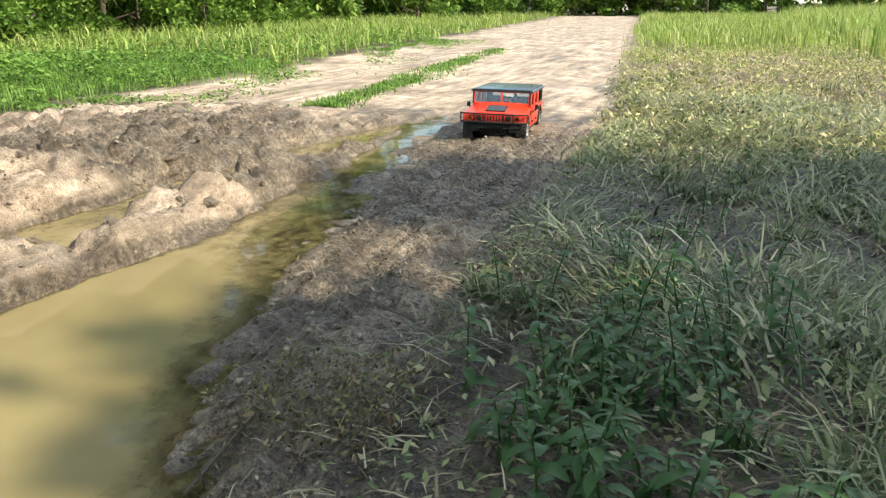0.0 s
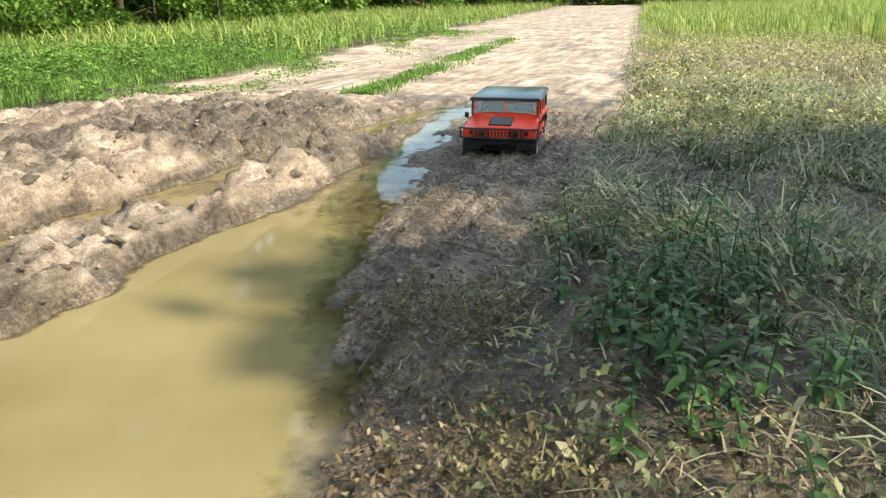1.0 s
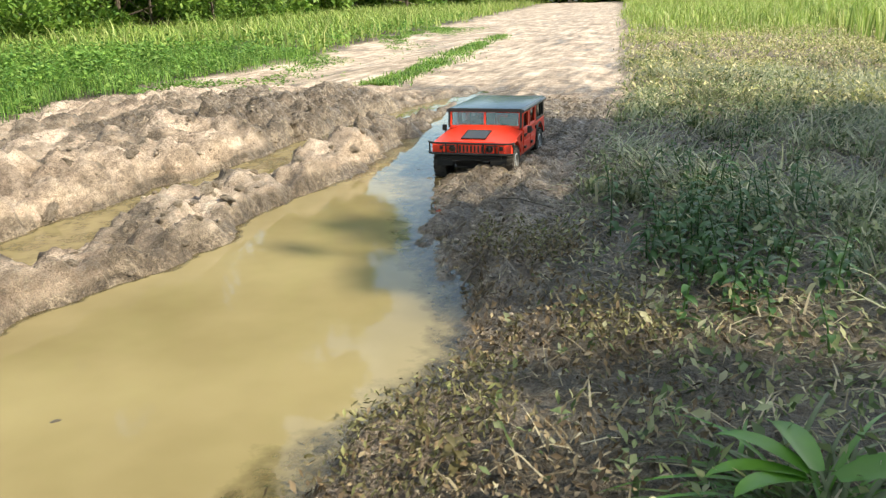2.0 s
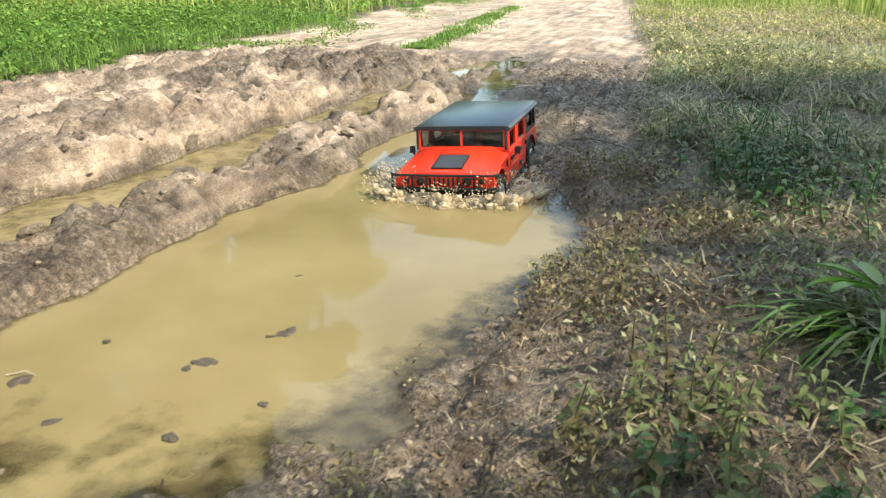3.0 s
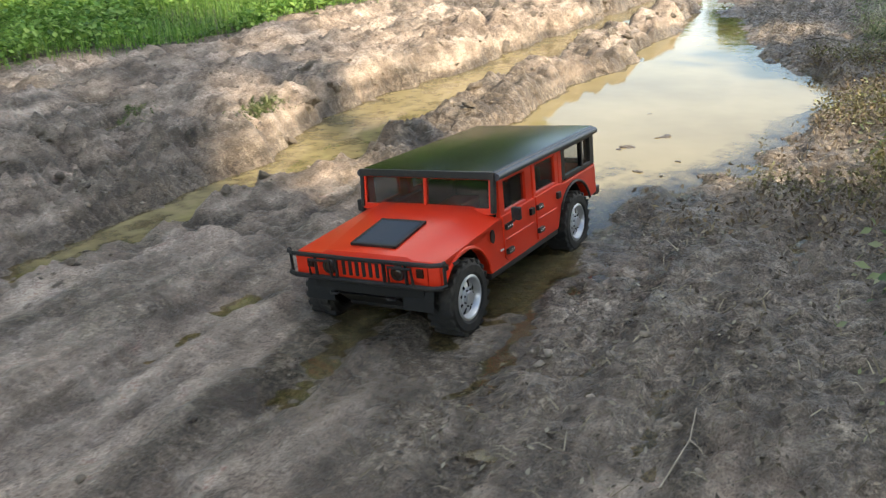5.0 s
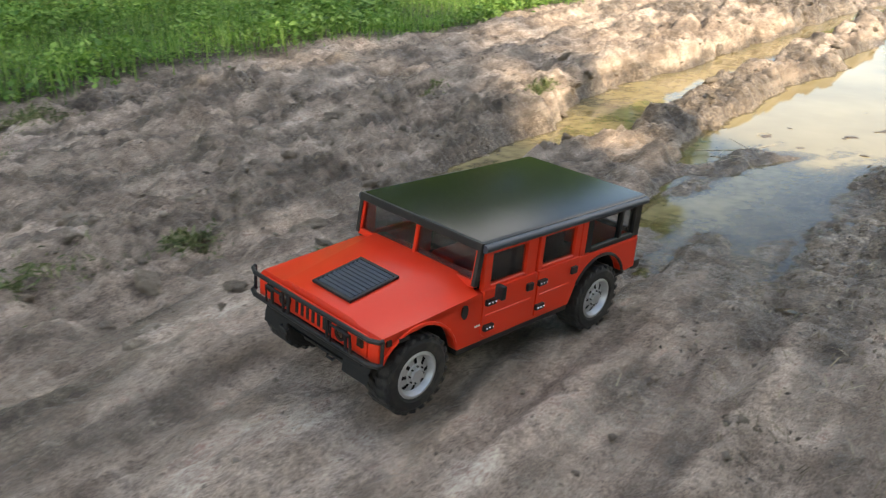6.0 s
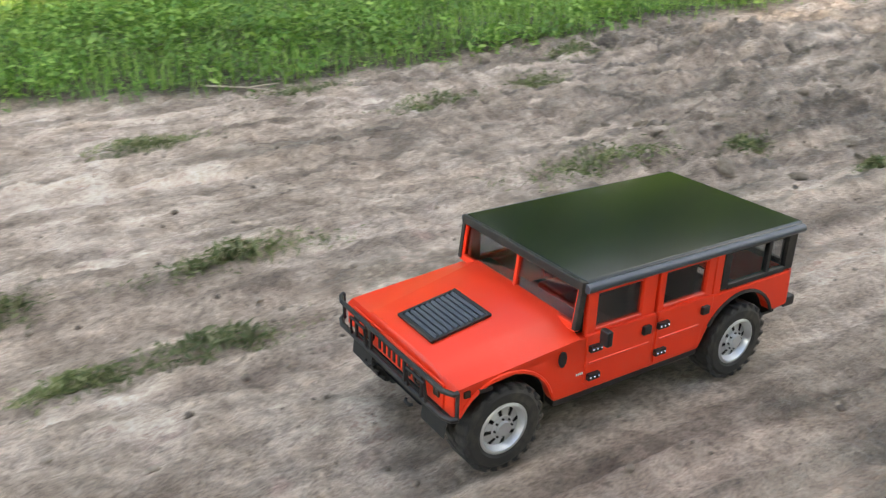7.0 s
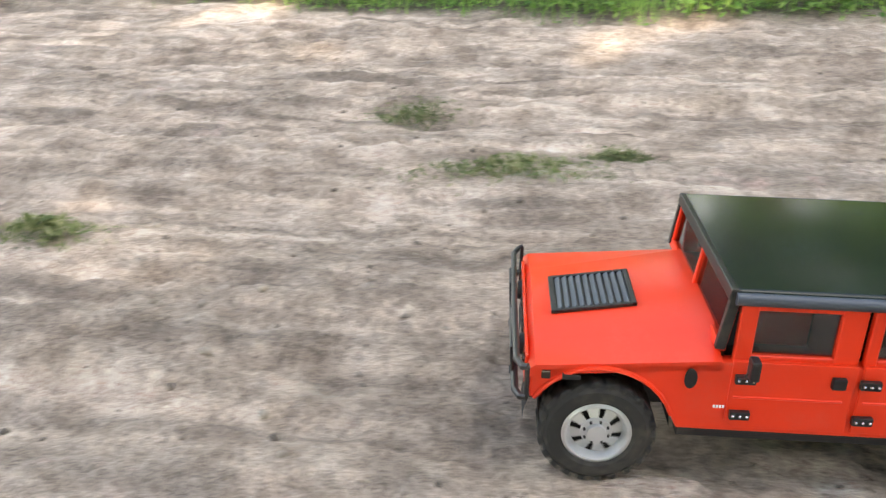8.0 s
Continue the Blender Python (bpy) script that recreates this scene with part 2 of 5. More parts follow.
def glass_material():
    m = Mat("tinted_glazing", rough=0.02)
    tr, mx = m.t.nodes.new("ShaderNodeBsdfTransparent"), m.t.nodes.new("ShaderNodeMixShader")
    gl = m.t.nodes.new("ShaderNodeBsdfGlossy")
    gl.inputs["Roughness"].default_value = 0.02
    tr.inputs["Color"].default_value = (0.72, 0.74, 0.76, 1)
    mx.inputs["Fac"].default_value = 0.09
    m.t.links.new(tr.outputs["BSDF"], mx.inputs[1])
    m.t.links.new(gl.outputs["BSDF"], mx.inputs[2])
    m.t.links.new(mx.outputs["Shader"], m.t.nodes["Material Output"].inputs["Surface"])
    return m.m


GLASS = glass_material()


# ---- geometry helpers ----
def mesh_np(name, verts, quads=None, tris=None, material=None, smooth=False):
    me = bpy.data.meshes.new(name)
    verts = np.asarray(verts, np.float32).reshape(-1, 3)
    loops, starts = [], []
    n = 0
    for f, k in ((quads, 4), (tris, 3)):
        if f is not None and len(f):
            f = np.asarray(f, np.int32).reshape(-1, k)
            loops.append(f.ravel())
            starts.append(n + np.arange(len(f), dtype=np.int32) * k)
            n += f.size
    loops, starts = np.concatenate(loops), np.concatenate(starts)
    me.vertices.add(len(verts))
    me.vertices.foreach_set("co", verts.ravel())
    me.loops.add(len(loops))
    me.loops.foreach_set("vertex_index", loops)
    me.polygons.add(len(starts))
    me.polygons.foreach_set("loop_start", starts)
    me.update(calc_edges=True)
    me.validate()
    if smooth:
        me.polygons.foreach_set("use_smooth", np.ones(len(me.polygons), bool))
    if material:
        me.materials.append(material)
    return me


def part(name, bm, material, parent=None, label="", smooth=False, m=None):
    """Links a bmesh as one mesh object under a thing or a part."""
    me = bpy.data.meshes.new(name)
    bmesh.ops.recalc_face_normals(bm, faces=bm.faces)
    bm.to_mesh(me)
    bm.free()
    if smooth:
        me.polygons.foreach_set("use_smooth", np.ones(len(me.polygons), bool))
        me.set_sharp_from_angle(angle=radians(38))
    me.materials.append(material)
    ob = new(name, me)
    ob.parent = parent
    if m is not None:
        ob.matrix_basis = m
    if label:
        tagged(ob, label)
    return ob


def share(name, me, parent, m, label=""):
    ob = new(name, me)
    ob.parent = parent
    ob.matrix_basis = m
    if label:
        tagged(ob, label)
    return ob


def box(bm, lo, hi, bevel=0.0, seg=2, m=None):
    r = bmesh.ops.create_cube(bm, size=1)
    vs = r["verts"]
    for v in vs:
        v.co = Vector([lo[i] + (v.co[i] + 0.5) * (hi[i] - lo[i]) for i in range(3)])
    if m is not None:
        bmesh.ops.transform(bm, matrix=m, verts=vs)
    if bevel:
        es = list({e for v in vs for e in v.link_edges})
        bmesh.ops.bevel(bm, geom=es, offset=bevel, segments=seg, affect="EDGES", profile=0.6)
    return bm


def boxed(lo, hi, bevel=0.0, seg=2):
    return box(bmesh.new(), lo, hi, bevel, seg)


def prism(pts, y0, y1, bevel=0.0, axis="y"):
    """A plate: a closed outline (x, z) drawn out from y0 to y1."""
    bm = bmesh.new()
    a = [bm.verts.new((x, y0, z)) for x, z in pts]
    b = [bm.verts.new((x, y1, z)) for x, z in pts]
    bm.faces.new(a)
    bm.faces.new(b[::-1])
    n = len(pts)
    for i in range(n):
        bm.faces.new((a[i], b[i], b[(i + 1) % n], a[(i + 1) % n]))
    bmesh.ops.recalc_face_normals(bm, faces=bm.faces)
    if bevel:
        es = [e for e in bm.edges if len(e.link_faces) == 2 and e.calc_face_angle(0) > 0.5]
        bmesh.ops.bevel(bm, geom=es, offset=bevel, segments=2, affect="EDGES", profile=0.6)
    return bm


def tube(bm, pts, r, sides=8, taper=None):
    """A round bar along points; taper: the radius at the end."""
    pts = [Vector(p) for p in pts]
    rings = []
    up = Vector((0.31, 0.17, 0.93))
    for i, p in enumerate(pts):
        d = (pts[min(i + 1, len(pts) - 1)] - pts[max(i - 1, 0)]).normalized()
        a = d.cross(up).normalized()
        b = d.cross(a)
        f = i / (len(pts) - 1)
        rr = r if taper is None else r + (taper - r) * f
        rings.append([bm.verts.new(p + (a * math.cos(2 * math.pi * k / sides) + b * math.sin(2 * math.pi * k / sides)) * rr) for k in range(sides)])
    for q, s in zip(rings, rings[1:]):
        for k in range(sides):
            bm.faces.new((q[k], q[(k + 1) % sides], s[(k + 1) % sides], s[k]))
    bm.faces.new(rings[0][::-1])
    bm.faces.new(rings[-1])
    return bm


# ---- noise on plain numbers ----
def hash01(ix, iy, seed):
    with np.errstate(over="ignore"):
        h = ix.astype(np.int64).astype(np.uint32) * np.uint32(374761393) + iy.astype(np.int64).astype(np.uint32) * np.uint32(668265263) + np.uint32(seed * 974711 + 13)
        h = (h ^ (h >> np.uint32(13))) * np.uint32(1274126177)
        h = h ^ (h >> np.uint32(16))
    return h.astype(np.float64) / 4294967295.0


def vnoise(x, y, seed=0):
    ix, iy = np.floor(x), np.floor(y)
    fx, fy = x - ix, y - iy
    fx, fy = fx * fx * fx * (fx * (fx * 6 - 15) + 10), fy * fy * fy * (fy * (fy * 6 - 15) + 10)
    a, b = hash01(ix, iy, seed), hash01(ix + 1, iy, seed)
    c, d = hash01(ix, iy + 1, seed), hash01(ix + 1, iy + 1, seed)
    return (a + (b - a) * fx) * (1 - fy) + (c + (d - c) * fx) * fy - 0.5


def fbm(x, y, seed=0, octaves=4, gain=0.5):
    s, a = 0, 1.0
    for o in range(octaves):
        s = s + a * vnoise(x * 2 ** o + 17.3 * o, y * 2 ** o - 9.1 * o, seed + o)
        a *= gain
    return s


def lumps(x, y, seed=0):
    """Rounded clods: 0 in the cracks between them, up to 1 on their tops."""
    ix, iy = np.floor(x), np.floor(y)
    f1, f2 = np.full(x.shape, 9.0), np.full(x.shape, 9.0)
    for dx in (-1, 0, 1):
        for dy in (-1, 0, 1):
            cx, cy = ix + dx, iy + dy
            d = np.hypot(cx + 0.15 + 0.7 * hash01(cx, cy, seed) - x, cy + 0.15 + 0.7 * hash01(cx, cy, seed + 5) - y)
            f2 = np.where(d < f1, f1, np.minimum(f2, d))
            f1 = np.minimum(f1, d)
    return np.clip((f2 - f1) * 1.6, 0, 1) ** 0.7


def step(a, b, v):
    t = np.clip((v - a) / (b - a), 0, 1)
    return t * t * (3 - 2 * t)


# ---- the lie of the land ----
WATER_Z = -0.012
PUDDLE_R = ([-2.3, -1.9, -1.25, -0.97, -0.62, -0.34, -0.1, 0.2, 0.5, 0.75, 1.2, 1.6, 2.2, 2.75, 3.5, 4.4, 5.2, 5.9],
            [-1.28, -1.18, -1.11, -1.00, -0.88, -0.86, -0.84, -0.77, -0.66, -0.70, -0.95, -1.10, -1.27, -1.38, -1.55, -1.70, -1.84, -2.02])
PUDDLE_L = ([-2.3, -1.9, -1.25, -0.8, 0.0, 0.6, 1.2, 1.6, 2.1, 2.7, 3.5, 4.87, 5.9],
            [-1.62, -1.64, -1.75, -1.84, -1.80, -1.80, -1.68, -1.78, -1.75, -1.76, -1.80, -1.98, -2.04])
RUT_R = ([-2.6, -1.5, -1.0, -0.4, 0.4, 0.8, 1.5, 2.3, 3.5, 4.6, 5.4], [-2.34, -2.22, -2.10, -2.14, -2.11, -2.09, -2.10, -2.10, -2.04, -2.02, -2.05])
RUT_L = ([-2.6, -1.5, -1.0, -0.4, 0.4, 0.8, 1.5, 2.3, 3.5, 4.6, 5.4], [-2.40, -2.44, -2.42, -2.60, -2.54, -2.48, -2.45, -2.42, -2.35, -2.27, -2.15])
CAR_Y = [-8.0, -6.3, -5.35, -4.42, -3.6, -2.9, -2.3, -1.2]
CAR_Z = [0.100, 0.092, 0.071, 0.042, 0.016, 0.010, -0.012, -0.012]


def bend(y):
    """How far the road swings to the left of a straight line."""
    return -0.115 * np.where(y > 3.5, np.sqrt((y - 3.5) ** 2 + 1.5 ** 2) - 1.5, 0)


def zones(x, y):
    """Masks of the ground: road, churned mud, dark mud and painted ridge shade, grass beside it."""
    b = bend(y)
    wob = 0.35 * fbm(x * 0.9, y * 0.9, 40, 3)
    left_edge = -4.62 + b * 1.0 - 0.25 * step(-2.5, -5.0, y) - 0.35 * step(-6.0, -8.5, y)
    turf_l = step(0.12, -0.12, x - left_edge + wob)
    right_edge = -0.62 + b * 1.0 + 0.12 * step(2.5, 0, y) + 0.25 * step(-2.0, -4.0, y)
    turf_r = step(-0.15, 0.15, x - right_edge + 0.6 * wob)
    churn = step(-2.8, -1.2, y) * step(6.2, 4.4, y) * (1 - turf_l) * (1 - turf_r)
    dark_r = step(-1.75, -1.5, x - 0.2 * b) * step(-3.4, -1.6, y) * step(5.6, 4.6, y + 1.2 * wob)
    dark_l = step(2.5, 3.0, y + wob) * step(5.6, 4.5, y + 0.8 * wob) * step(-4.5, -3.6, x)
    # tree shade on the near end of the ridge, put into the soil colour
    shade_ridge = step(0.6, 0.1, y + wob) * step(-1.5, -0.9, y) * step(-2.9, -2.3, x) * (1 - turf_r)
    return b, turf_l, turf_r, churn, np.maximum(np.maximum(dark_r, dark_l), shade_ridge)


def ground_z(x, y, detail=True):
    x, y = np.asarray(x, float), np.asarray(y, float)
    b, tl, tr, churn, dark = zones(x, y)
    wx = x + 0.10 * fbm(x * 2.3, y * 2.3, 3, 3)
    wy = y
    z = np.full(x.shape, 0.022)
    # swells of the churned left half and its furrows along the road
    z = z + churn * step(-2.35, -2.75, x) * (0.035 + 0.035 * np.sin((wx + 0.05 * y) * 9.0) * step(-4.6, -4.0, x) + 0.05 * fbm(x * 3, y * 1.7, 8, 3))
    # furrows of the drier road further on
    far = step(-1.4, -2.6, y) * (1 - tl)
    z = z + far * (0.020 * np.cos((wx + 2.72) * 7.5) * step(-4.3, -3.9, x) * step(-1.9, -2.3, x) + 0.012 * fbm(x * 4, y * 1.1, 9, 3))
    up = step(5.2, 6.5, y) * (1 - tl) * (1 - tr)
    z = z + up * 0.018 * np.cos((wx - b + 2.95) * 4.2)
    # the ground climbs beside the car's way
    cz = np.interp(y, CAR_Y, CAR_Z)
    z = z + step(-2.35, -1.85, x) * (cz + 0.0) * step(0.0, -2.2, y)
    # the worn lane lies a little below the ground beside it
    ledge = x - np.interp(y, [-4.2, -3.6, -3.1, -2.85, -2.4, -1.9], [-2.02, -1.97, -1.86, -1.77, -1.80, -1.95]) + 0.05 * fbm(x * 7, y * 7, 38, 3)
    z = z + 0.034 * step(0.02, -0.02, ledge) * step(-2.5, -2.2, x) * step(-4.6, -3.6, y) * step(-1.8, -2.2, y)
    # verges
    z = z + tl * (0.045 + 0.02 * step(0, 3.5, -(x + 4.6 - b)) + 0.05 * fbm(x * 0.8, y * 0.8, 21, 3)) + tr * (0.035 + 0.05 * fbm(x * 1.1, y * 1.1, 22, 3))
    z = z + tr * 0.10 * step(1.5, 5.0, x)
    # the ridge between the two ruts
    pl, pr = np.interp(wy, *PUDDLE_L), np.interp(wy, *PUDDLE_R)
    rl, rr = np.interp(wy, *RUT_L), np.interp(wy, *RUT_R)
    jag = 0.06 * fbm(x * 6, y * 6, 12, 4) + 0.05 * vnoise(y * 1.7, y * 0 + 3, 14)
    on = step(-2.4, -1.2, y) * step(3.9, 3.2, y)
    ridge = step(0.0, 0.05, (pl + jag) - x) * step(0.0, 0.07, x - (rr + jag))
    z = z + on * ridge * (0.42 + 0.58 * step(-0.2, 0.7, y)) * (0.058 + 0.06 * vnoise(y * 1.4, x * 2, 15) + 0.06 * vnoise(y * 5, x * 5, 16) + 0.045 * (lumps(x * 3.6 + 0.6 * fbm(x * 8, y * 8, 91, 2), y * 3.6, 17) - 0.5))
    bank = step(0.0, 0.07, (rl + jag) - x) * step(-3.4, -2.75, x) * step(-2.0, 0.2, y) * step(5.3, 4.0, y)
    z = z + bank * (0.052 + 0.09 * np.clip(vnoise(y * 1.5 + 3, x * 1.5, 18), -0.2, 1) + 0.07 * (lumps(x * 3.0 + 0.6 * fbm(x * 8, y * 8, 92, 2), y * 3.0, 19) - 0.5))
    # ruts
    flat = 0.03 * fbm(x * 2.2, y * 2.2, 30, 3)
    soft = 0.05 + 0.12 * step(-0.6, 0.3, x - pl)
    ins = np.minimum((pr + flat + 0.05 * fbm(x * 7, y * 7, 33, 3) - x) / 0.32, (x - pl - jag) / 0.06)
    ins = np.minimum(ins, np.minimum((y + 2.15 + flat * 8) / 0.5, (5.75 - y) / 0.7))
    depth = np.clip(ins, -1.2, 1.0)
    deep = 0.03 + 0.075 * step(-0.9, 0.0, y) * step(2.6, 1.3, y)
    floor = WATER_Z - deep * depth - 0.012 * fbm(x * 3, y * 3, 31, 3) * (depth > 0)
    floor = floor + 0.075 * step(-0.2, -0.8, y) * np.clip(fbm(x * 7, y * 3.0, 35, 4) - 0.08, 0, 0.22)
    # a low mud bar left standing in the shallow end
    bar = x - np.interp(y, [-1.6, -1.26, -0.98, -0.82], [-1.69, -1.66, -1.56, -1.45]) + 0.05 * fbm(x * 9, y * 5, 37, 3)
    bar = step(0.13, 0.04, np.abs(bar)) * step(-1.75, -1.5, y) * step(-0.72, -0.95, y)
    floor = floor + bar * (np.maximum(floor, WATER_Z + 0.014) - floor)
    z = np.where(depth > -1.2, z + (np.minimum(z, floor) - z) * step(-1.2, 0.0, depth), z)
    ins2 = np.minimum((rr + jag - x) / 0.05, (x - rl - jag) / 0.05)
    ins2 = np.minimum(ins2, np.minimum((y + 2.0) / 0.4, (5.2 - y) / 0.6))
    d2 = np.clip(ins2, -1, 1)
    z = z + (np.minimum(z, WATER_Z - 0.03) - z) * step(-1.0, 0.35, d2)
    pit = step(1.3, 0.6, np.hypot((x + 3.26 + 0.05 * np.sin(y * 6)) / 0.13, (y + 0.82) / 0.32))
    z = z + (WATER_Z - 0.035 - z) * pit
    if detail:
        # clods, tread prints and grain
        wet = step(WATER_Z - 0.02, WATER_Z + 0.03, z) * step(8.5, 6.2, y) * step(-7.0, -5.3, x)
        rough = (0.35 + 0.30 * step(-1.8, -2.8, y) + 0.95 * churn * step(-1.6, -2.0, x) + 0.25 * churn + 1.1 * step(-4.8, -3.2, y) * step(-0.6, -1.4, y) * step(-2.2, -2.5, x)) * (1 - 0.5 * tl) * (1 - 0.65 * up) * (0.35 + 0.65 * wet)
        px, py = x + 0.03 * fbm(x * 9, y * 9, 50, 2), y + 0.03 * fbm(x * 9, y * 9, 51, 2)
        z = z + rough * (0.032 * (lumps(px * 6, py * 6, 60) - 0.55) * (0.5 + vnoise(x * 3, y * 3, 62)) + 0.013 * (lumps(px * 24, py * 24, 61) - 0.5) + 0.032 * fbm(x * 6, y * 6, 63, 5, 0.6))
        z = z + (1 - tl) * (1 - tr) * step(6.0, 4.5, y) * wet * 0.044 * fbm(x * 13, y * 2.0, 66, 3)
        z = z + wet * dark * (1 - tr * 0.5) * (0.020 * (lumps(px * 13, py * 13, 67) - 0.5) + 0.010 * (lumps(px * 30, py * 30, 68) - 0.5))
        tread = np.sin((y + 0.35 * np.abs(x + 2.78)) * 2 * np.pi / 0.058)
        z = z + 0.013 * np.clip(tread * 2, -1, 1) * step(-3.02, -2.95, x) * step(-2.55, -2.63, x) * step(-3.4, -2.8, y) * step(-0.3, -0.9, y)
        lane = np.minimum(np.abs(x + 1.72 - 0.10 * np.sin(y * 0.9)), np.abs(x + 1.36 - 0.10 * np.sin(y * 0.9)))
        t2 = np.clip(np.sin(y * 2 * np.pi / 0.034 + 9 * (x + 1.5)) * 2, -1, 1)
        z = z + (0.0030 * t2 - 0.006) * step(0.045, 0.03, lane) * step(-1.0, -2.0, y)
    return z


def spaced(lo, hi, a, b, d, grow=1.13):
    """Coordinates from lo to hi, d apart between a and b and ever wider beyond."""
    mid = list(np.arange(a, b, d))
    left, right, s, p = [], [], d, a
    while p > lo:
        s *= grow
        p -= s
        left.append(max(p, lo))
    s, p = d, mid[-1]
    while p < hi:
        s *= grow
        p += s
        right.append(min(p, hi))
    return np.array(left[::-1] + mid + right)


def build_ground():
    xs, ys = spaced(-260, 260, -5.3, 0.9, 0.0175), spaced(-160, 420, -8.6, 6.2, 0.0175, 1.10)
    X, Y = np.meshgrid(xs, ys)
    Z = ground_z(X, Y)
    nx, ny = len(xs), len(ys)
    i = np.arange(nx * ny).reshape(ny, nx)
    quads = np.stack([i[:-1, :-1], i[:-1, 1:], i[1:, 1:], i[1:, :-1]], -1)
    me = mesh_np("ground", np.stack([X, Y, Z], -1), quads, None, SOIL, True)
    b, tl, tr, churn, dark = zones(X, Y)
    low = step(WATER_Z + 0.075, WATER_Z + 0.012, Z) * np.maximum(churn, step(-2.6, -1.6, Y) * step(6.5, 5.5, Y))
    # damp near the water and dark mud, plus the shade painted on the ridge
    moist_shade = np.maximum(0.85 * low, dark * (0.88 + 0.5 * fbm(X * 1.6, Y * 1.6, 70, 3)))
    moist_shade = np.maximum(moist_shade, (0.25 + 0.55 * fbm(X * 2.5, Y * 1.0, 71, 3)) * (1 - 0.75 * step(-3.9, -5.2, Y))) * (1 - 0.2 * step(5.0, 6.5, Y))
    moist_shade = np.maximum(moist_shade, 0.42 * step(-4.2, -2.6, Y) * step(0.2, -0.9, Y) * (1 - tl))
    # a wet film on the mud round the puddle and where the car drags water out of it
    film = step(-2.9, -1.9, Y) * step(4.5, 3.0, Y) * step(0.0, 0.06, X - np.interp(Y, *PUDDLE_L)) * step(0.28, 0.0, X - np.interp(Y, *PUDDLE_R) - 0.12 * step(0.2, -0.6, Y))
    moist_shade = np.maximum(moist_shade, 0.9 * film)
    for name, v in (("moist_shade", moist_shade), ("turf", np.maximum(tl, 0.75 * tr)), ("rugged", 0.95 - 0.8 * step(5.0, 7.5, Y)), ("film", film)):
        a = me.attributes.new(name, "FLOAT", "POINT")
        a.data.foreach_set("value", np.clip(v, 0, 1).astype(np.float32).ravel())
    return tagged(new("ground", me), "rutted clay track with churned mud and grassy verges", "ground", kind="structure")


def build_water():
    xs, ys = np.linspace(-2.75, -0.5, 114), np.linspace(-2.3, 6.1, 420)
    X, Y = np.meshgrid(xs, ys)
    i = np.arange(X.size).reshape(X.shape)
    quads = np.stack([i[:-1, :-1], i[:-1, 1:], i[1:, 1:], i[1:, :-1]], -1)
    v = np.stack([X, Y, np.full(X.shape, WATER_Z)], -1).reshape(-1, 3)
    px, py = np.meshgrid(np.linspace(-3.44, -3.08, 8), np.linspace(-1.22, -0.42, 14))
    j = np.arange(px.size).reshape(px.shape) + len(v)
    v = np.concatenate([v, np.stack([px, py, np.full(px.shape, WATER_Z)], -1).reshape(-1, 3)])
    quads = np.concatenate([quads.reshape(-1, 4), np.stack([j[:-1, :-1], j[:-1, 1:], j[1:, 1:], j[1:, :-1]], -1).reshape(-1, 4)])
    me = mesh_np("water", v, quads, None, WATER_M, True)
    deep = me.attributes.new("depth", "FLOAT", "POINT")
    deep.data.foreach_set("value", np.clip(WATER_Z - ground_z(v[:, 0], v[:, 1]), 0, 1).astype(np.float32))
    return tagged(new("water", me), "murky brown rainwater standing in the wheel ruts", "puddle", kind="structure")


build_ground()
build_water()


# ---- plants as many small blades and leaves ----
rng = np.random.default_rng(5)


def blades(name, x, y, height, width, lean, material, label, category, z=None, flat=False, curl=0.5, face=None, base_lean=0.35):
    """Many bent grass blades, three faces each."""
    n = len(x)
    z = ground_z(x, y, False) - 0.005 if z is None else z
    a = rng.uniform(0, 2 * np.pi, n) if face is None else face
    d = np.stack([np.cos(a), np.sin(a), np.zeros(n)], -1)
    s = np.stack([-np.sin(a), np.cos(a), np.zeros(n)], -1) * (width / 2)[:, None]
    base = np.stack([x, y, z], -1)
    up = np.array([0, 0, 1.0])
    l1, l2 = lean * (0.95 if flat else base_lean), lean
    mid = base + (d * np.sin(l1)[:, None] + up * np.cos(l1)[:, None]) * (height * 0.55)[:, None]
    tip = mid + (d * np.sin(l2 + curl)[:, None] + up * np.cos(l2 + curl)[:, None]) * (height * 0.5)[:, None]
    if flat:
        mid[:, 2] = np.maximum(mid[:, 2], z + 0.012)
        tip[:, 2] = np.maximum(tip[:, 2], z + 0.008)
    v = np.stack([base - s, base + s, mid + s * 0.8, mid - s * 0.8, tip], 1).reshape(-1, 3)
    k = np.arange(n)[:, None] * 5
    me = mesh_np(name, v, k + np.array([[0, 1, 2, 3]]), k + np.array([[3, 2, 4]]), material)
    return tagged(new(name, me), label, category, kind="stuff")


def leaf_verts(c, size, rnd, tilt=0.9, narrow=0.45):
    """Folded four-cornered leaves about the points c, facing every way."""
    n = len(c)
    a, t, r = rnd.uniform(0, 2 * np.pi, n), rnd.uniform(-tilt, tilt, n), rnd.uniform(-tilt, tilt, n)
    d = np.stack([np.cos(a) * np.cos(t), np.sin(a) * np.cos(t), np.sin(t)], -1)
    s = np.stack([-np.sin(a) * np.cos(r), np.cos(a) * np.cos(r), np.sin(r)], -1)
    u = np.cross(d, s)
    size = size[:, None]
    return np.stack([c - d * size * 0.5, c + s * size * narrow * 0.5 + u * size * 0.08, c + d * size * 0.5, c - s * size * narrow * 0.5 + u * size * 0.08], 1).reshape(-1, 3)


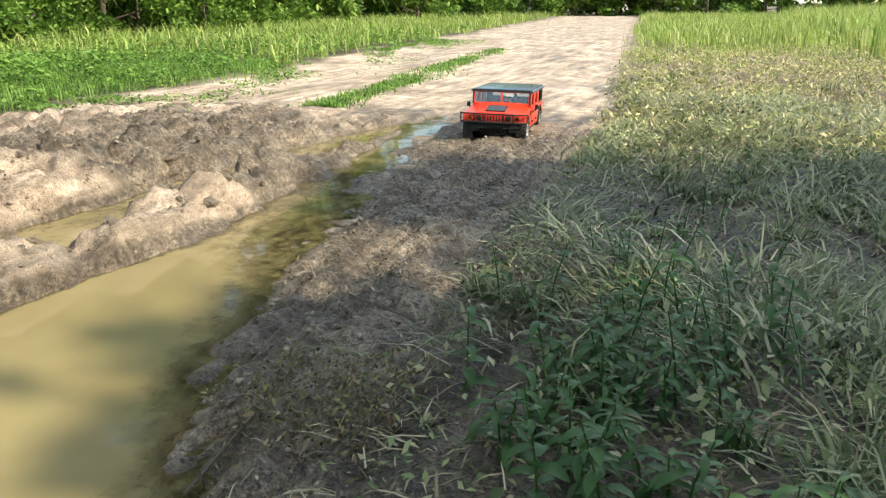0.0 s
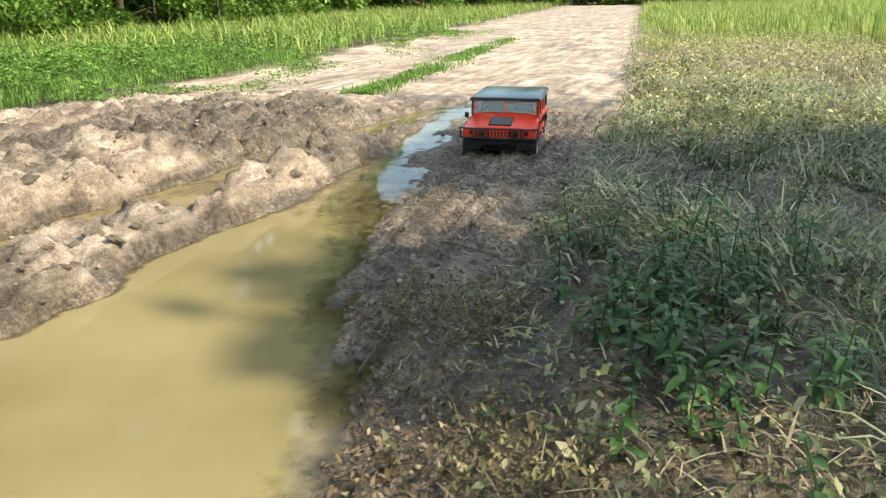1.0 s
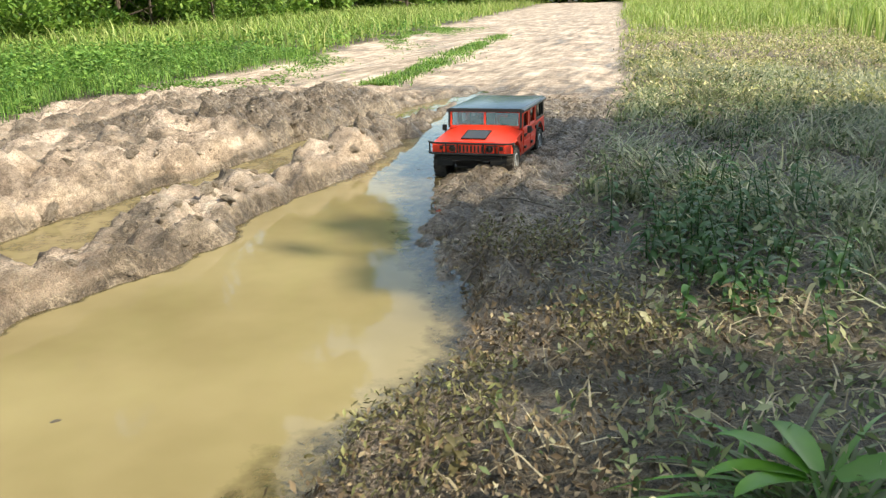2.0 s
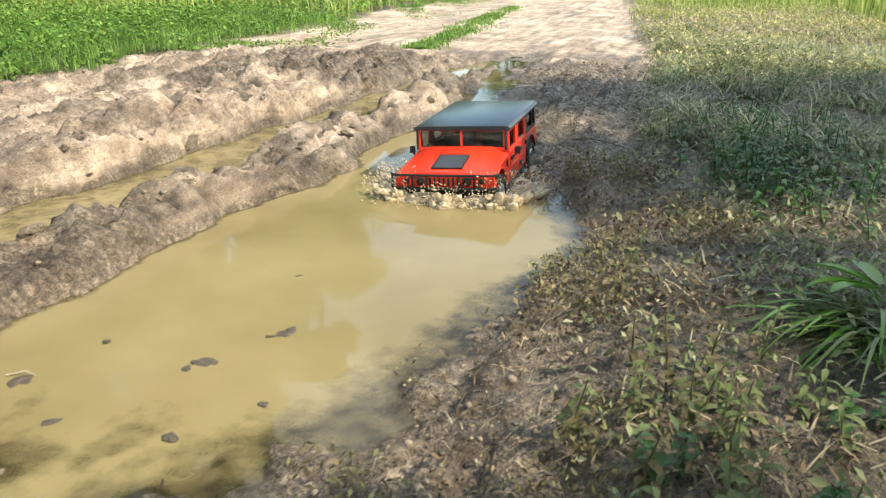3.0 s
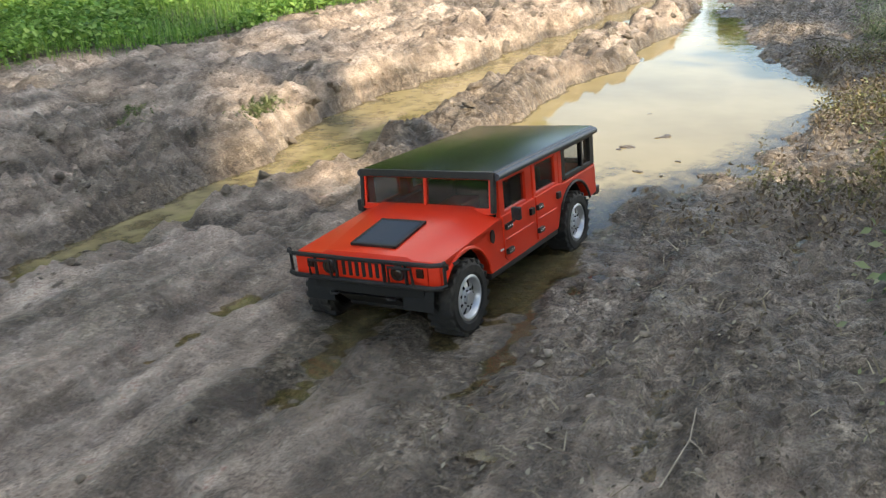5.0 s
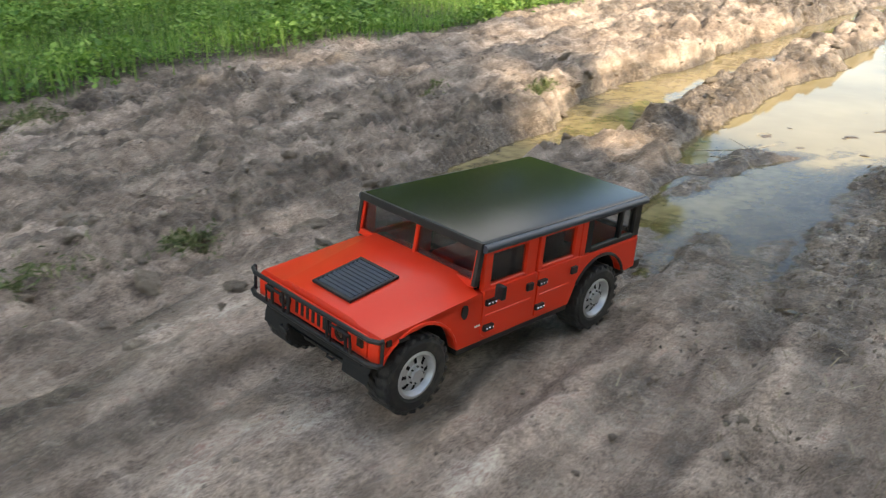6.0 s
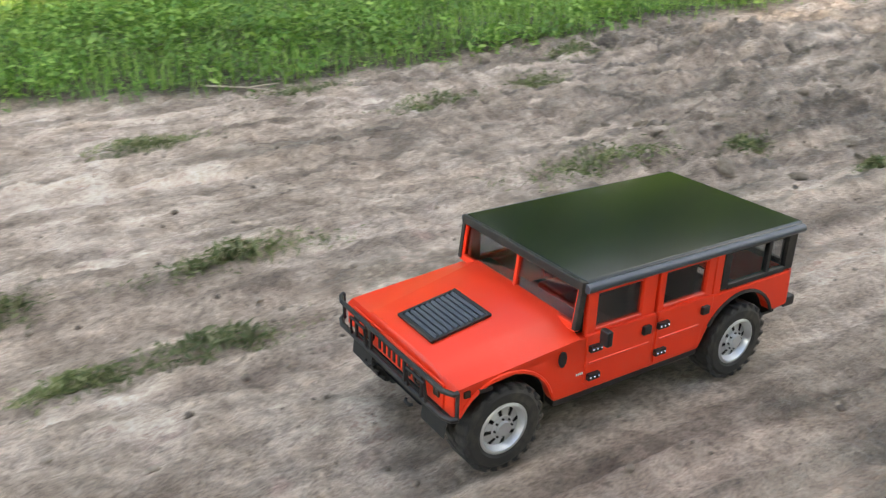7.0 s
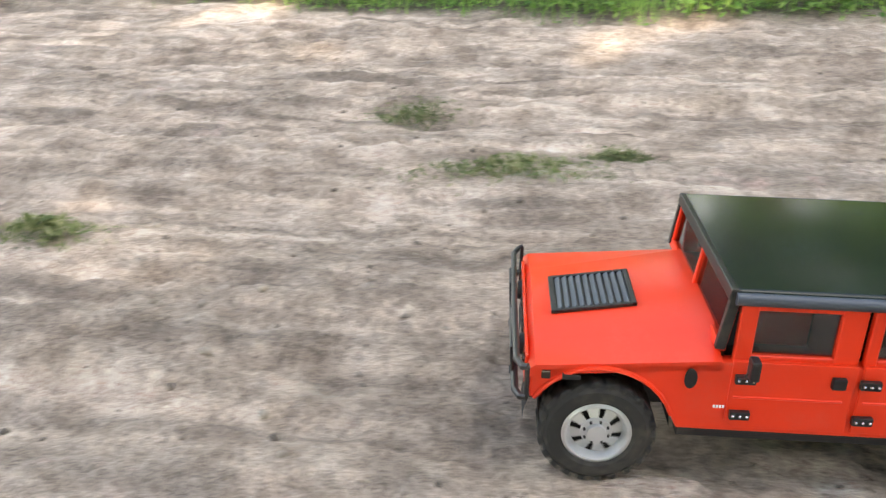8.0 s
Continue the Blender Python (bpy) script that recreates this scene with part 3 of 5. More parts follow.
def leaves(name, c, size, material, label, category, tilt=0.9, narrow=0.5):
    v = leaf_verts(c, size, rng, tilt, narrow)
    k = np.arange(len(c))[:, None] * 4
    me = mesh_np(name, v, None, np.concatenate([k + np.array([[0, 1, 2]]), k + np.array([[0, 2, 3]])]), material)
    return tagged(new(name, me), label, category, kind="stuff")


def scatter(n, x0, x1, y0, y1, keep):
    x, y = rng.uniform(x0, x1, n), rng.uniform(y0, y1, n)
    k = keep(x, y) > rng.uniform(0, 1, n)
    return x[k], y[k]


def on_left(x, y):
    return zones(x, y)[1]


def on_right(x, y):
    return zones(x, y)[2]


def meadow():
    # clover-like low leaves near the track
    x, y = scatter(150000, -8.5, -4.0, -9.5, 9.0, lambda x, y: on_left(x, y) * (0.35 + 0.65 * step(-0.1, 0.15, fbm(x * 1.5, y * 1.5, 80, 2) + 0.35 * step(-4.6, -5.2, x - bend(y)))))
    lush = step(-0.15, 0.25, fbm(x * 2.2, y * 2.2, 83, 3))
    h = rng.uniform(0.01, 0.13, len(x)) * (0.45 + 0.55 * step(-4.5, -5.6, x - bend(y))) * (0.5 + 1.1 * lush)
    leaves("meadow_clover", np.stack([x, y, ground_z(x, y, False) + h], -1), rng.uniform(0.018, 0.045, len(x)) * (0.7 + 0.8 * lush), MEADOW, "dense low green clover and herb leaves of the meadow edge", "meadow", 0.7, 0.6)
    x, y = scatter(60000, -8.5, -4.0, -9.5, 9.0, on_left)
    blades("meadow_grass", x, y, rng.uniform(0.05, 0.20, len(x)), rng.uniform(0.004, 0.008, len(x)), rng.uniform(0, 0.7, len(x)), MEADOW, "fresh green meadow grass beside the track", "grass")
    x, y = scatter(120000, -18, -4.5, -12, 24, lambda x, y: on_left(x, y) * np.maximum(step(-7.6, -9.0, x), step(8, 10, y)) * (0.3 + 0.7 * step(24, 9, y)))
    leaves("meadow_herbs", np.stack([x, y, ground_z(x, y, False) + rng.uniform(0.02, 0.17, len(x))], -1), rng.uniform(0.035, 0.085, len(x)), MEADOW, "leafy bright green herbs of the open meadow", "meadow", 0.8, 0.6)
    # further out, taller and coarser
    x, y = scatter(80000, -22, -7.5, -14, 30, lambda x, y: 0.35 + 0.65 * step(-14, -9, x))
    blades("far_meadow_grass", x, y, rng.uniform(0.08, 0.34, len(x)), rng.uniform(0.010, 0.022, len(x)), rng.uniform(0.1, 1.2, len(x)), TALLGRASS, "tall sunlit meadow grass running to the wood edge", "grass")
    x, y = scatter(60000, -26, -4, 9, 60, lambda x, y: on_left(x, y) * step(60, 8, y) ** 0.7)
    blades("track_side_grass", x, y, rng.uniform(0.12, 0.46, len(x)), rng.uniform(0.014, 0.03, len(x)), rng.uniform(0.1, 1.1, len(x)), TALLGRASS, "tall yellow-green grass along the far track", "grass")
    # strip between the wheel tracks of the dry road
    n = 9000
    y = 5.7 + 8.3 * rng.uniform(0, 1, n) ** 1.3
    x = -2.72 + bend(y) - 0.05 + rng.normal(0, 0.15, n) * (0.7 + 0.6 * vnoise(y * 0.8, y * 0, 5)) + 0.12 * vnoise(y * 0.6, y * 0 + 2, 6)
    k = vnoise(y * 1.6, y * 0 + 9, 7) + 0.25 > rng.uniform(-0.15, 0.6, n)
    x, y = x[k], y[k]
    blades("middle_strip_grass", x, y, rng.uniform(0.02, 0.075, len(x)), rng.uniform(0.006, 0.014, len(x)), rng.uniform(0.5, 1.5, len(x)), MEADOW, "low green grass strip between the dry wheel tracks", "grass")


def road_wisps():
    """Sparse low leaves at the road's edge and in its middle."""
    n = 26000
    y = rng.uniform(4.6, 18, n)
    x = -4.7 + bend(y) + np.abs(rng.normal(0, 0.42, n))
    k = step(0.05, 0.22, fbm(x * 1.8, y * 1.1, 85, 3)) > rng.uniform(0, 1, n)
    x, y = x[k], y[k]
    leaves("road_edge_herbs", np.stack([x, y, ground_z(x, y, False) + rng.uniform(0.0, 0.05, len(x))], -1), rng.uniform(0.015, 0.045, len(x)), MEADOW, "sparse green herbs creeping on to the dry road", "herbs", 0.8, 0.5)


def verge():
    patch = lambda x, y: step(-0.12, 0.14, fbm(x * 1.1 + 4, y * 1.1, 90, 3))
    # matted dead grass
    x, y = scatter(60000, -1.2, 3.0, -4.5, 7.5, lambda x, y: on_right(x, y) * (0.3 + 0.7 * step(-0.35, 0.3, x)))
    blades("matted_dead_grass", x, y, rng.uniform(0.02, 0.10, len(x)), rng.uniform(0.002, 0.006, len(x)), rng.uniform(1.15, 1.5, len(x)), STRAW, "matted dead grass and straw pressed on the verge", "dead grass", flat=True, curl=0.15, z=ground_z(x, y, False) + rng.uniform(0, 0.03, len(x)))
    # tufts of green-grey blades that arch outwards, most of them trodden over
    cx, cy = scatter(1500, -1.1, 3.2, -4.5, 9, lambda x, y: on_right(x, y) * (0.22 + 0.78 * patch(x, y)) * (0.12 + 0.88 * step(0.3, 1.3, y + 0.8 * x)) * (1 - 0.6 * step(4.2, 5.5, y)))
    per = 52
    tilt = np.repeat(rng.uniform(0, 2 * np.pi, len(cx)), per)
    size = np.repeat(rng.uniform(0.45, 1.15, len(cx)), per)
    a = rng.uniform(0, 2 * np.pi, len(cx) * per)
    face = np.arctan2(np.sin(a) + 0.8 * np.sin(tilt), np.cos(a) + 0.8 * np.cos(tilt))
    off = np.abs(rng.normal(0, 0.035, len(a))) * size
    x, y = np.repeat(cx, per) + np.cos(a) * off, np.repeat(cy, per) + np.sin(a) * off
    blades("verge_grass", x, y, rng.uniform(0.04, 0.17, len(x)) * size, rng.uniform(0.003, 0.009, len(x)), np.repeat(rng.uniform(0.35, 1.15, len(cx)), per) + rng.uniform(-0.2, 0.45, len(x)), VERGE, "grey-green trampled grass tufts of the shaded verge", "grass", face=face, curl=0.7, base_lean=0.7)
    # leaf litter and small herb leaves
    x, y = scatter(90000, -1.2, 3.0, -4.5, 8, lambda x, y: on_right(x, y) * (0.45 + 0.55 * step(0.1, -0.1, fbm(x * 1.4, y * 1.4, 91, 3))))
    c = np.stack([x, y, ground_z(x, y, False) + rng.uniform(0.0, 0.085, len(x)) * (0.5 + 0.7 * patch(x, y))], -1)
    leaves("verge_herbs", c, rng.uniform(0.010, 0.026, len(x)) + 0.022 * rng.uniform(0, 1, len(x)) ** 4, VERGE, "small grey-green herb leaves among the verge grass", "herbs", 1.1, 0.5)
    # broad grey-green blades lodged over one another, lying in swathes
    x, y = scatter(56000, -0.95, 3.0, -0.2, 6.5, lambda x, y: on_right(x, y) * (0.15 + 0.85 * step(-0.15, 0.15, fbm(x * 1.5, y * 1.5, 93, 3))) * step(0.7, 1.9, y + 0.8 * x))
    way = 7.0 * fbm(x * 0.9, y * 0.9, 98, 3) + rng.normal(0, 0.75, len(x)) + 2.6
    blades("lodged_grass", x, y, rng.uniform(0.05, 0.17, len(x)), 0.003 + 0.007 * rng.uniform(0, 1, len(x)) ** 2, rng.uniform(0.8, 1.55, len(x)), GREYGRASS, "broad grey-green grass lodged in swathes on the verge", "grass", curl=0.35, face=way, base_lean=0.9, z=ground_z(x, y, False) + rng.uniform(0.0, 0.06, len(x)))
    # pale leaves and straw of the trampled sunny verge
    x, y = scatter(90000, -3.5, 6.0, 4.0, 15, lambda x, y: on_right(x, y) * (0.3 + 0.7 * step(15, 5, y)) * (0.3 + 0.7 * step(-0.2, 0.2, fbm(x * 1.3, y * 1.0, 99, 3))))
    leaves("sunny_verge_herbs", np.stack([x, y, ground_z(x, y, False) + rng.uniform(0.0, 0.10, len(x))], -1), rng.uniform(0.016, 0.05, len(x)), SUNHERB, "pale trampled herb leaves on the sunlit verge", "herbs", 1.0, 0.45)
    # lighter dry grass in the sun further on
    x, y = scatter(60000, -4, 9, 5.0, 34, lambda x, y: on_right(x, y) * step(34, 6, y) ** 0.8 * (0.25 + 0.75 * step(8, 14, y)) * (0.25 + 0.75 * step(-0.1, 0.15, fbm(x * 0.8, y * 0.5, 94, 3))))
    x, y = np.concatenate([x, x + rng.normal(0, 0.03, len(x))]), np.concatenate([y, y + rng.normal(0, 0.03, len(y))])
    blades("sunny_verge_grass", x, y, rng.uniform(0.03, 0.15, len(x)) * (0.6 + 1.4 * step(8, 18, y)), rng.uniform(0.008, 0.018, len(x)), rng.uniform(0.5, 1.5, len(x)), TALLGRASS, "sunlit yellow-green grass of the far verge", "grass")
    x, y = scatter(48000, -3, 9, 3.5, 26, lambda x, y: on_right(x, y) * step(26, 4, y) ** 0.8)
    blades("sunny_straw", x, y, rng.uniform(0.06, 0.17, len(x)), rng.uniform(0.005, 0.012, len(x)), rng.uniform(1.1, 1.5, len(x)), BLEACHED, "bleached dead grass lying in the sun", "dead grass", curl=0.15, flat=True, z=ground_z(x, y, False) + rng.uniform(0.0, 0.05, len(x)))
    x, y = scatter(42000, -9, 4, 14, 60, lambda x, y: on_right(x, y) * step(-0.1, 0.5, x - bend(y) + 0.5) * (0.3 + 0.7 * step(60, 16, y)))
    blades("track_verge_grass", x, y, rng.uniform(0.10, 0.42, len(x)), rng.uniform(0.012, 0.028, len(x)), rng.uniform(0.1, 1.0, len(x)), TALLGRASS, "tall sunlit grass on the far verge of the track", "grass")
    x, y = scatter(50000, 1.6, 16, 7, 50, lambda x, y: step(0.0, 4.0, x - bend(y) + 1.0 - 0.2 * y * 0) * (0.3 + 0.7 * step(50, 10, y)))
    blades("tall_reed_grass", x, y, rng.uniform(0.25, 0.75, len(x)), rng.uniform(0.010, 0.024, len(x)), rng.uniform(0, 0.8, len(x)), TALLGRASS, "tall standing reed grass behind the verge", "grass")
    # low yellowing herbs at the lip of the puddle
    x, y = scatter(26000, -1.25, -0.2, -1.0, 1.5, lambda x, y: (ground_z(x, y) > WATER_Z + 0.004) * step(-0.22, 0.0, x - np.interp(y, *PUDDLE_R)) * step(0.75, 0.3, x - np.interp(y, *PUDDLE_R)) * step(-0.05, 0.15, fbm(x * 3, y * 3, 95, 2)))
    c = np.stack([x, y, ground_z(x, y, False) + rng.uniform(0.0, 0.07, len(x))], -1)
    leaves("yellowed_herbs", c, rng.uniform(0.007, 0.022, len(x)), YELLOWED, "yellowing muddy herbs at the puddle's lip", "herbs", 1.1, 0.4)
    x, y = scatter(15000, -1.25, 0.15, -1.3, 1.5, lambda x, y: (ground_z(x, y) > WATER_Z + 0.002) * step(-0.18, 0.05, x - np.interp(y, *PUDDLE_R)) * step(0.95, 0.4, x - np.interp(y, *PUDDLE_R)) * (0.12 + 0.88 * step(-0.05, 0.15, fbm(x * 4, y * 4, 96, 2))))
    c = np.stack([x, y, ground_z(x, y, False) + rng.uniform(0.0, 0.05, len(x))], -1)
    leaves("withered_leaves", c, rng.uniform(0.008, 0.026, len(x)), BROWNLEAF, "withered brown leaves curling at the puddle's lip", "leaf litter", 1.2, 0.45)
    # chopped plant bits and flakes trodden into the mud
    x, y = scatter(52000, -1.75, 0.0, -3.4, 5.0, lambda x, y: step(-0.02, 0.12, x - np.interp(y, *PUDDLE_R)) * (0.25 + 0.75 * step(-0.1, 0.15, fbm(x * 4, y * 4, 97, 3))) * step(-3.4, -2.0, y))
    c = np.stack([x, y, ground_z(x, y) + rng.uniform(0.0, 0.006, len(x))], -1)
    leaves("trodden_plant_bits", c, rng.uniform(0.004, 0.020, len(x)) , MUDBITS, "muddy flakes and plant bits trodden into the wet ground", "plant litter", 0.8, 0.45)
    # the field beyond the verge
    x, y = scatter(60000, 2.2, 13, -13, 9, lambda x, y: 0.55 + 0 * x)
    blades("field_grass", x, y, rng.uniform(0.08, 0.26, len(x)), rng.uniform(0.010, 0.022, len(x)), rng.uniform(0.2, 1.3, len(x)), VERGE, "shaded rough grass under the roadside trees", "grass")
    x, y = scatter(26000, -0.4, 2.6, -12, -4.2, on_right)
    blades("shaded_verge_grass", x, y, rng.uniform(0.05, 0.18, len(x)), rng.uniform(0.004, 0.010, len(x)), rng.uniform(0.3, 1.4, len(x)), VERGE, "shaded rough grass beside the drier track", "grass")
    # thin straw strewn on the mud
    x, y = scatter(5000, -1.5, -0.4, -3.0, 4.5, lambda x, y: step(-0.02, 0.25, x - np.interp(y, *PUDDLE_R)) * 0.8)
    blades("strewn_straw", x, y, rng.uniform(0.015, 0.055, len(x)), rng.uniform(0.0015, 0.0035, len(x)), rng.uniform(1.2, 1.5, len(x)), STRAW, "short dead stems trodden into the mud", "dead grass", flat=True, curl=0.1, z=ground_z(x, y) + 0.003)


def track_tufts():
    """Low worn tufts on the drier part of the track."""
    spots = [(-2.67, -3.45, 0.30, 0.10), (-2.60, -4.78, 0.22, 0.05), (-2.17, -4.96, 0.15, 0.09), (-2.14, -5.25, 0.12, 0.07), (-3.86, -3.47, 0.22, 0.11), (-3.96, -2.83, 0.16, 0.12), (-3.97, -4.75, 0.22, 0.09), (-2.57, -2.89, 0.10, 0.06), (-2.08, -2.84, 0.05, 0.045),
             (-2.62, -5.40, 0.12, 0.07), (-2.65, -6.82, 0.26, 0.09), (-3.27, -7.25, 0.14, 0.08), (-1.94, -7.85, 0.12, 0.06), (-2.83, -6.51, 0.10, 0.06), (-2.64, -0.75, 0.10, 0.05), (-3.2, -0.91, 0.12, 0.07), (-4.35, -2.3, 0.20, 0.10), (-4.45, -3.9, 0.22, 0.10)]
    for cx, cy, ly, lx in spots:
        n = int(260 + 1500 * ly)
        x, y = cx + rng.normal(0, lx * 0.6, n), cy + rng.normal(0, ly * 0.6, n)
        near = np.exp(-((x - cx) / lx) ** 2 - ((y - cy) / ly) ** 2)
        c = np.stack([x, y, ground_z(x, y) + rng.uniform(0, 0.012, n) + 0.035 * near * rng.uniform(0, 1, n)], -1)
        v = leaf_verts(c, rng.uniform(0.010, 0.028, n) + 0.030 * near * rng.uniform(0, 1, n), rng, 1.3, 0.26)
        k = np.arange(n)[:, None] * 4
        me = mesh_np("grass_tuft", v, None, np.concatenate([k + np.array([[0, 1, 2]]), k + np.array([[0, 2, 3]])]), TUFT)
        tagged(new("grass_tuft", me), "low worn green tuft growing in the track", "grass tuft", group="tufts on the track", kind="stuff")


def leaf_mesh(name, length, width, material, seg=4, droop=0.5):
    """One long leaf along +x, folded on its middle rib."""
    bm = bmesh.new()
    rows = []
    for i in range(seg + 1):
        f = i / seg
        w = width * 0.5 * math.sin(math.pi * min(1, 0.12 + 0.88 * f)) ** 0.8
        x, z = length * math.sin(f * 1.2) / 1.2 * 1.1, -droop * length * f * f
        rows.append([bm.verts.new((x, s * w, z + abs(s) * w * 0.35)) for s in (-1, 0, 1)])
    for a, b in zip(rows, rows[1:]):
        for k in (0, 1):
            bm.faces.new((a[k], a[k + 1], b[k + 1], b[k]))
    me = bpy.data.meshes.new(name)
    bm.to_mesh(me)
    bm.free()
    me.polygons.foreach_set("use_smooth", np.ones(len(me.polygons), bool))
    me.materials.append(material)
    return me


def weed_plant(name, x, y, height, spread, count, leaf, material, label, category, group="", lean=0.5):
    """A herb: a bent stem with single leaves set round it."""
    base = new(name)
    base.location = (x, y, float(ground_z(np.array([x]), np.array([y]), False)[0]) - 0.01)
    tagged(base, label, category, group)
    r = random.Random(int((x * 97 + y * 31) * 100))
    dx, dy = r.uniform(-0.3, 0.3) * height, r.uniform(-0.3, 0.3) * height
    part("stem", tube(bmesh.new(), [(0, 0, 0), (dx * 0.3, dy * 0.3, height * 0.5), (dx, dy, height)], 0.0028, 5, 0.0012), material, base, smooth=True)
    for i in range(count):
        f = (i + 0.5) / count
        a = i * 137.5 + r.uniform(-25, 25)
        p = (dx * f * f, dy * f * f, height * (0.12 + 0.88 * f))
        s = r.uniform(0.7, 1.15) * (1.1 - 0.45 * f)
        share("leaf", leaf, base, pose(*p, r.uniform(-20, 20), -r.uniform(5, 50) * lean, a) @ Matrix.Diagonal((s, s, s, 1)))
    return base


def weeds():
    big, small = leaf_mesh("leaf", 0.056, 0.023, WEED), leaf_mesh("leaf", 0.036, 0.018, WEED)
    yel = leaf_mesh("leaf", 0.036, 0.015, YELLOWED)
    lance, round_leaf = leaf_mesh("leaf", 0.074, 0.019, WEED), leaf_mesh("leaf", 0.036, 0.027, WEED, 5, 0.25)
    long_leaf, dull_leaf = leaf_mesh("blade", 0.30, 0.0125, LUSH, 8, 0.95), leaf_mesh("blade", 0.30, 0.010, OLIVE, 8, 1.05)
    broad = leaf_mesh("broad_leaf", 0.20, 0.062, LUSH, 8, 0.22)
    r = random.Random(4)
    # dark green weed bed of the verge
    for i in range(58):
        x, y = -0.20 + r.gauss(0, 0.17), 1.48 + r.gauss(0, 0.32)
        if x < -0.50:
            continue
        weed_plant("weed_plant", x, y, r.uniform(0.10, 0.22), 0.1, r.randint(10, 14), lance if i % 3 else big, WEED, "fresh dark green leafy weed on the shaded verge", "weed", "weeds of the verge")
    for i in range(14):
        weed_plant("weed_plant", -0.12 + r.gauss(0, 0.14), 2.25 + r.gauss(0, 0.28), r.uniform(0.10, 0.18), 0.1, r.randint(8, 11), small, WEED, "fresh dark green leafy weed on the shaded verge", "weed", "weeds of the verge")
    # broad weed bed further along
    for i in range(115):
        x, y = -0.27 + r.gauss(0, 0.13), -1.18 + r.gauss(0, 0.30)
        if x < -0.53 + 0.12 * max(0, y + 0.9):
            continue
        weed_plant("weed_plant", x, y - 0.06, r.uniform(0.03, 0.095), 0.1, r.randint(9, 13), round_leaf, WEED, "dark green broad-leaved weed beside the mud", "weed", "weeds of the verge")
    # pale seedlings at the puddle
    for x, y, h in ((-0.40, -0.40, 0.17), (-0.36, -0.52, 0.15), (-0.47, -0.30, 0.12), (-0.33, -0.30, 0.13), (-0.52, -0.62, 0.10), (-0.42, -0.70, 0.11), (-0.30, -0.62, 0.13), (-0.62, 0.15, 0.08), (-0.52, 0.05, 0.09), (-0.56, 0.62, 0.08)):
        weed_plant("weed_seedling", x, y, h, 0.1, 11, yel, YELLOWED, "pale yellow-green weed seedling by the puddle", "weed", "seedlings by the puddle")
    for i in range(20):
        weed_plant("weed_plant", r.uniform(-0.35, 0.5), r.uniform(0.5, 4.2), r.uniform(0.08, 0.15), 0.1, r.randint(7, 10), small, WEED, "small green weed among the verge grass", "weed", "weeds of the verge")
    olive = leaf_mesh("leaf", 0.040, 0.014, TUFT)
    for i in range(26):
        weed_plant("weed_plant", -0.30 + r.gauss(0, 0.10), -0.60 + r.gauss(0, 0.20), r.uniform(0.07, 0.16), 0.1, r.randint(9, 13), olive, TUFT, "slender olive-green weed at the edge of the mud", "weed", "weeds of the verge")
    # lush overhanging tussock
    tus = new("grass_tussock")
    tus.location = (0.0, -0.02, 0.05)
    tagged(tus, "lush bright green tussock of broad arching grass blades", "grass tussock")
    for i in range(430):
        k = r.uniform(0.45, 0.85)
        share("blade", long_leaf if i % 3 == 0 else dull_leaf, tus, pose(r.gauss(0, 0.040), r.gauss(0, 0.055), 0, r.uniform(-15, 15), -r.uniform(12, 62), r.uniform(0, 360)) @ Matrix.Diagonal((k, k, k, 1)))
    for a, up, k in ((150, 16, 0.8), (185, 10, 0.75), (110, 14, 0.8), (215, 18, 0.7), (20, 15, 0.7)):
        share("broad_leaf", broad, tus, pose(0.02 * math.cos(radians(a)), 0.02 * math.sin(radians(a)), 0.10, 12, -up, a) @ Matrix.Diagonal((k, k, k, 1)), "single broad bright green leaf")


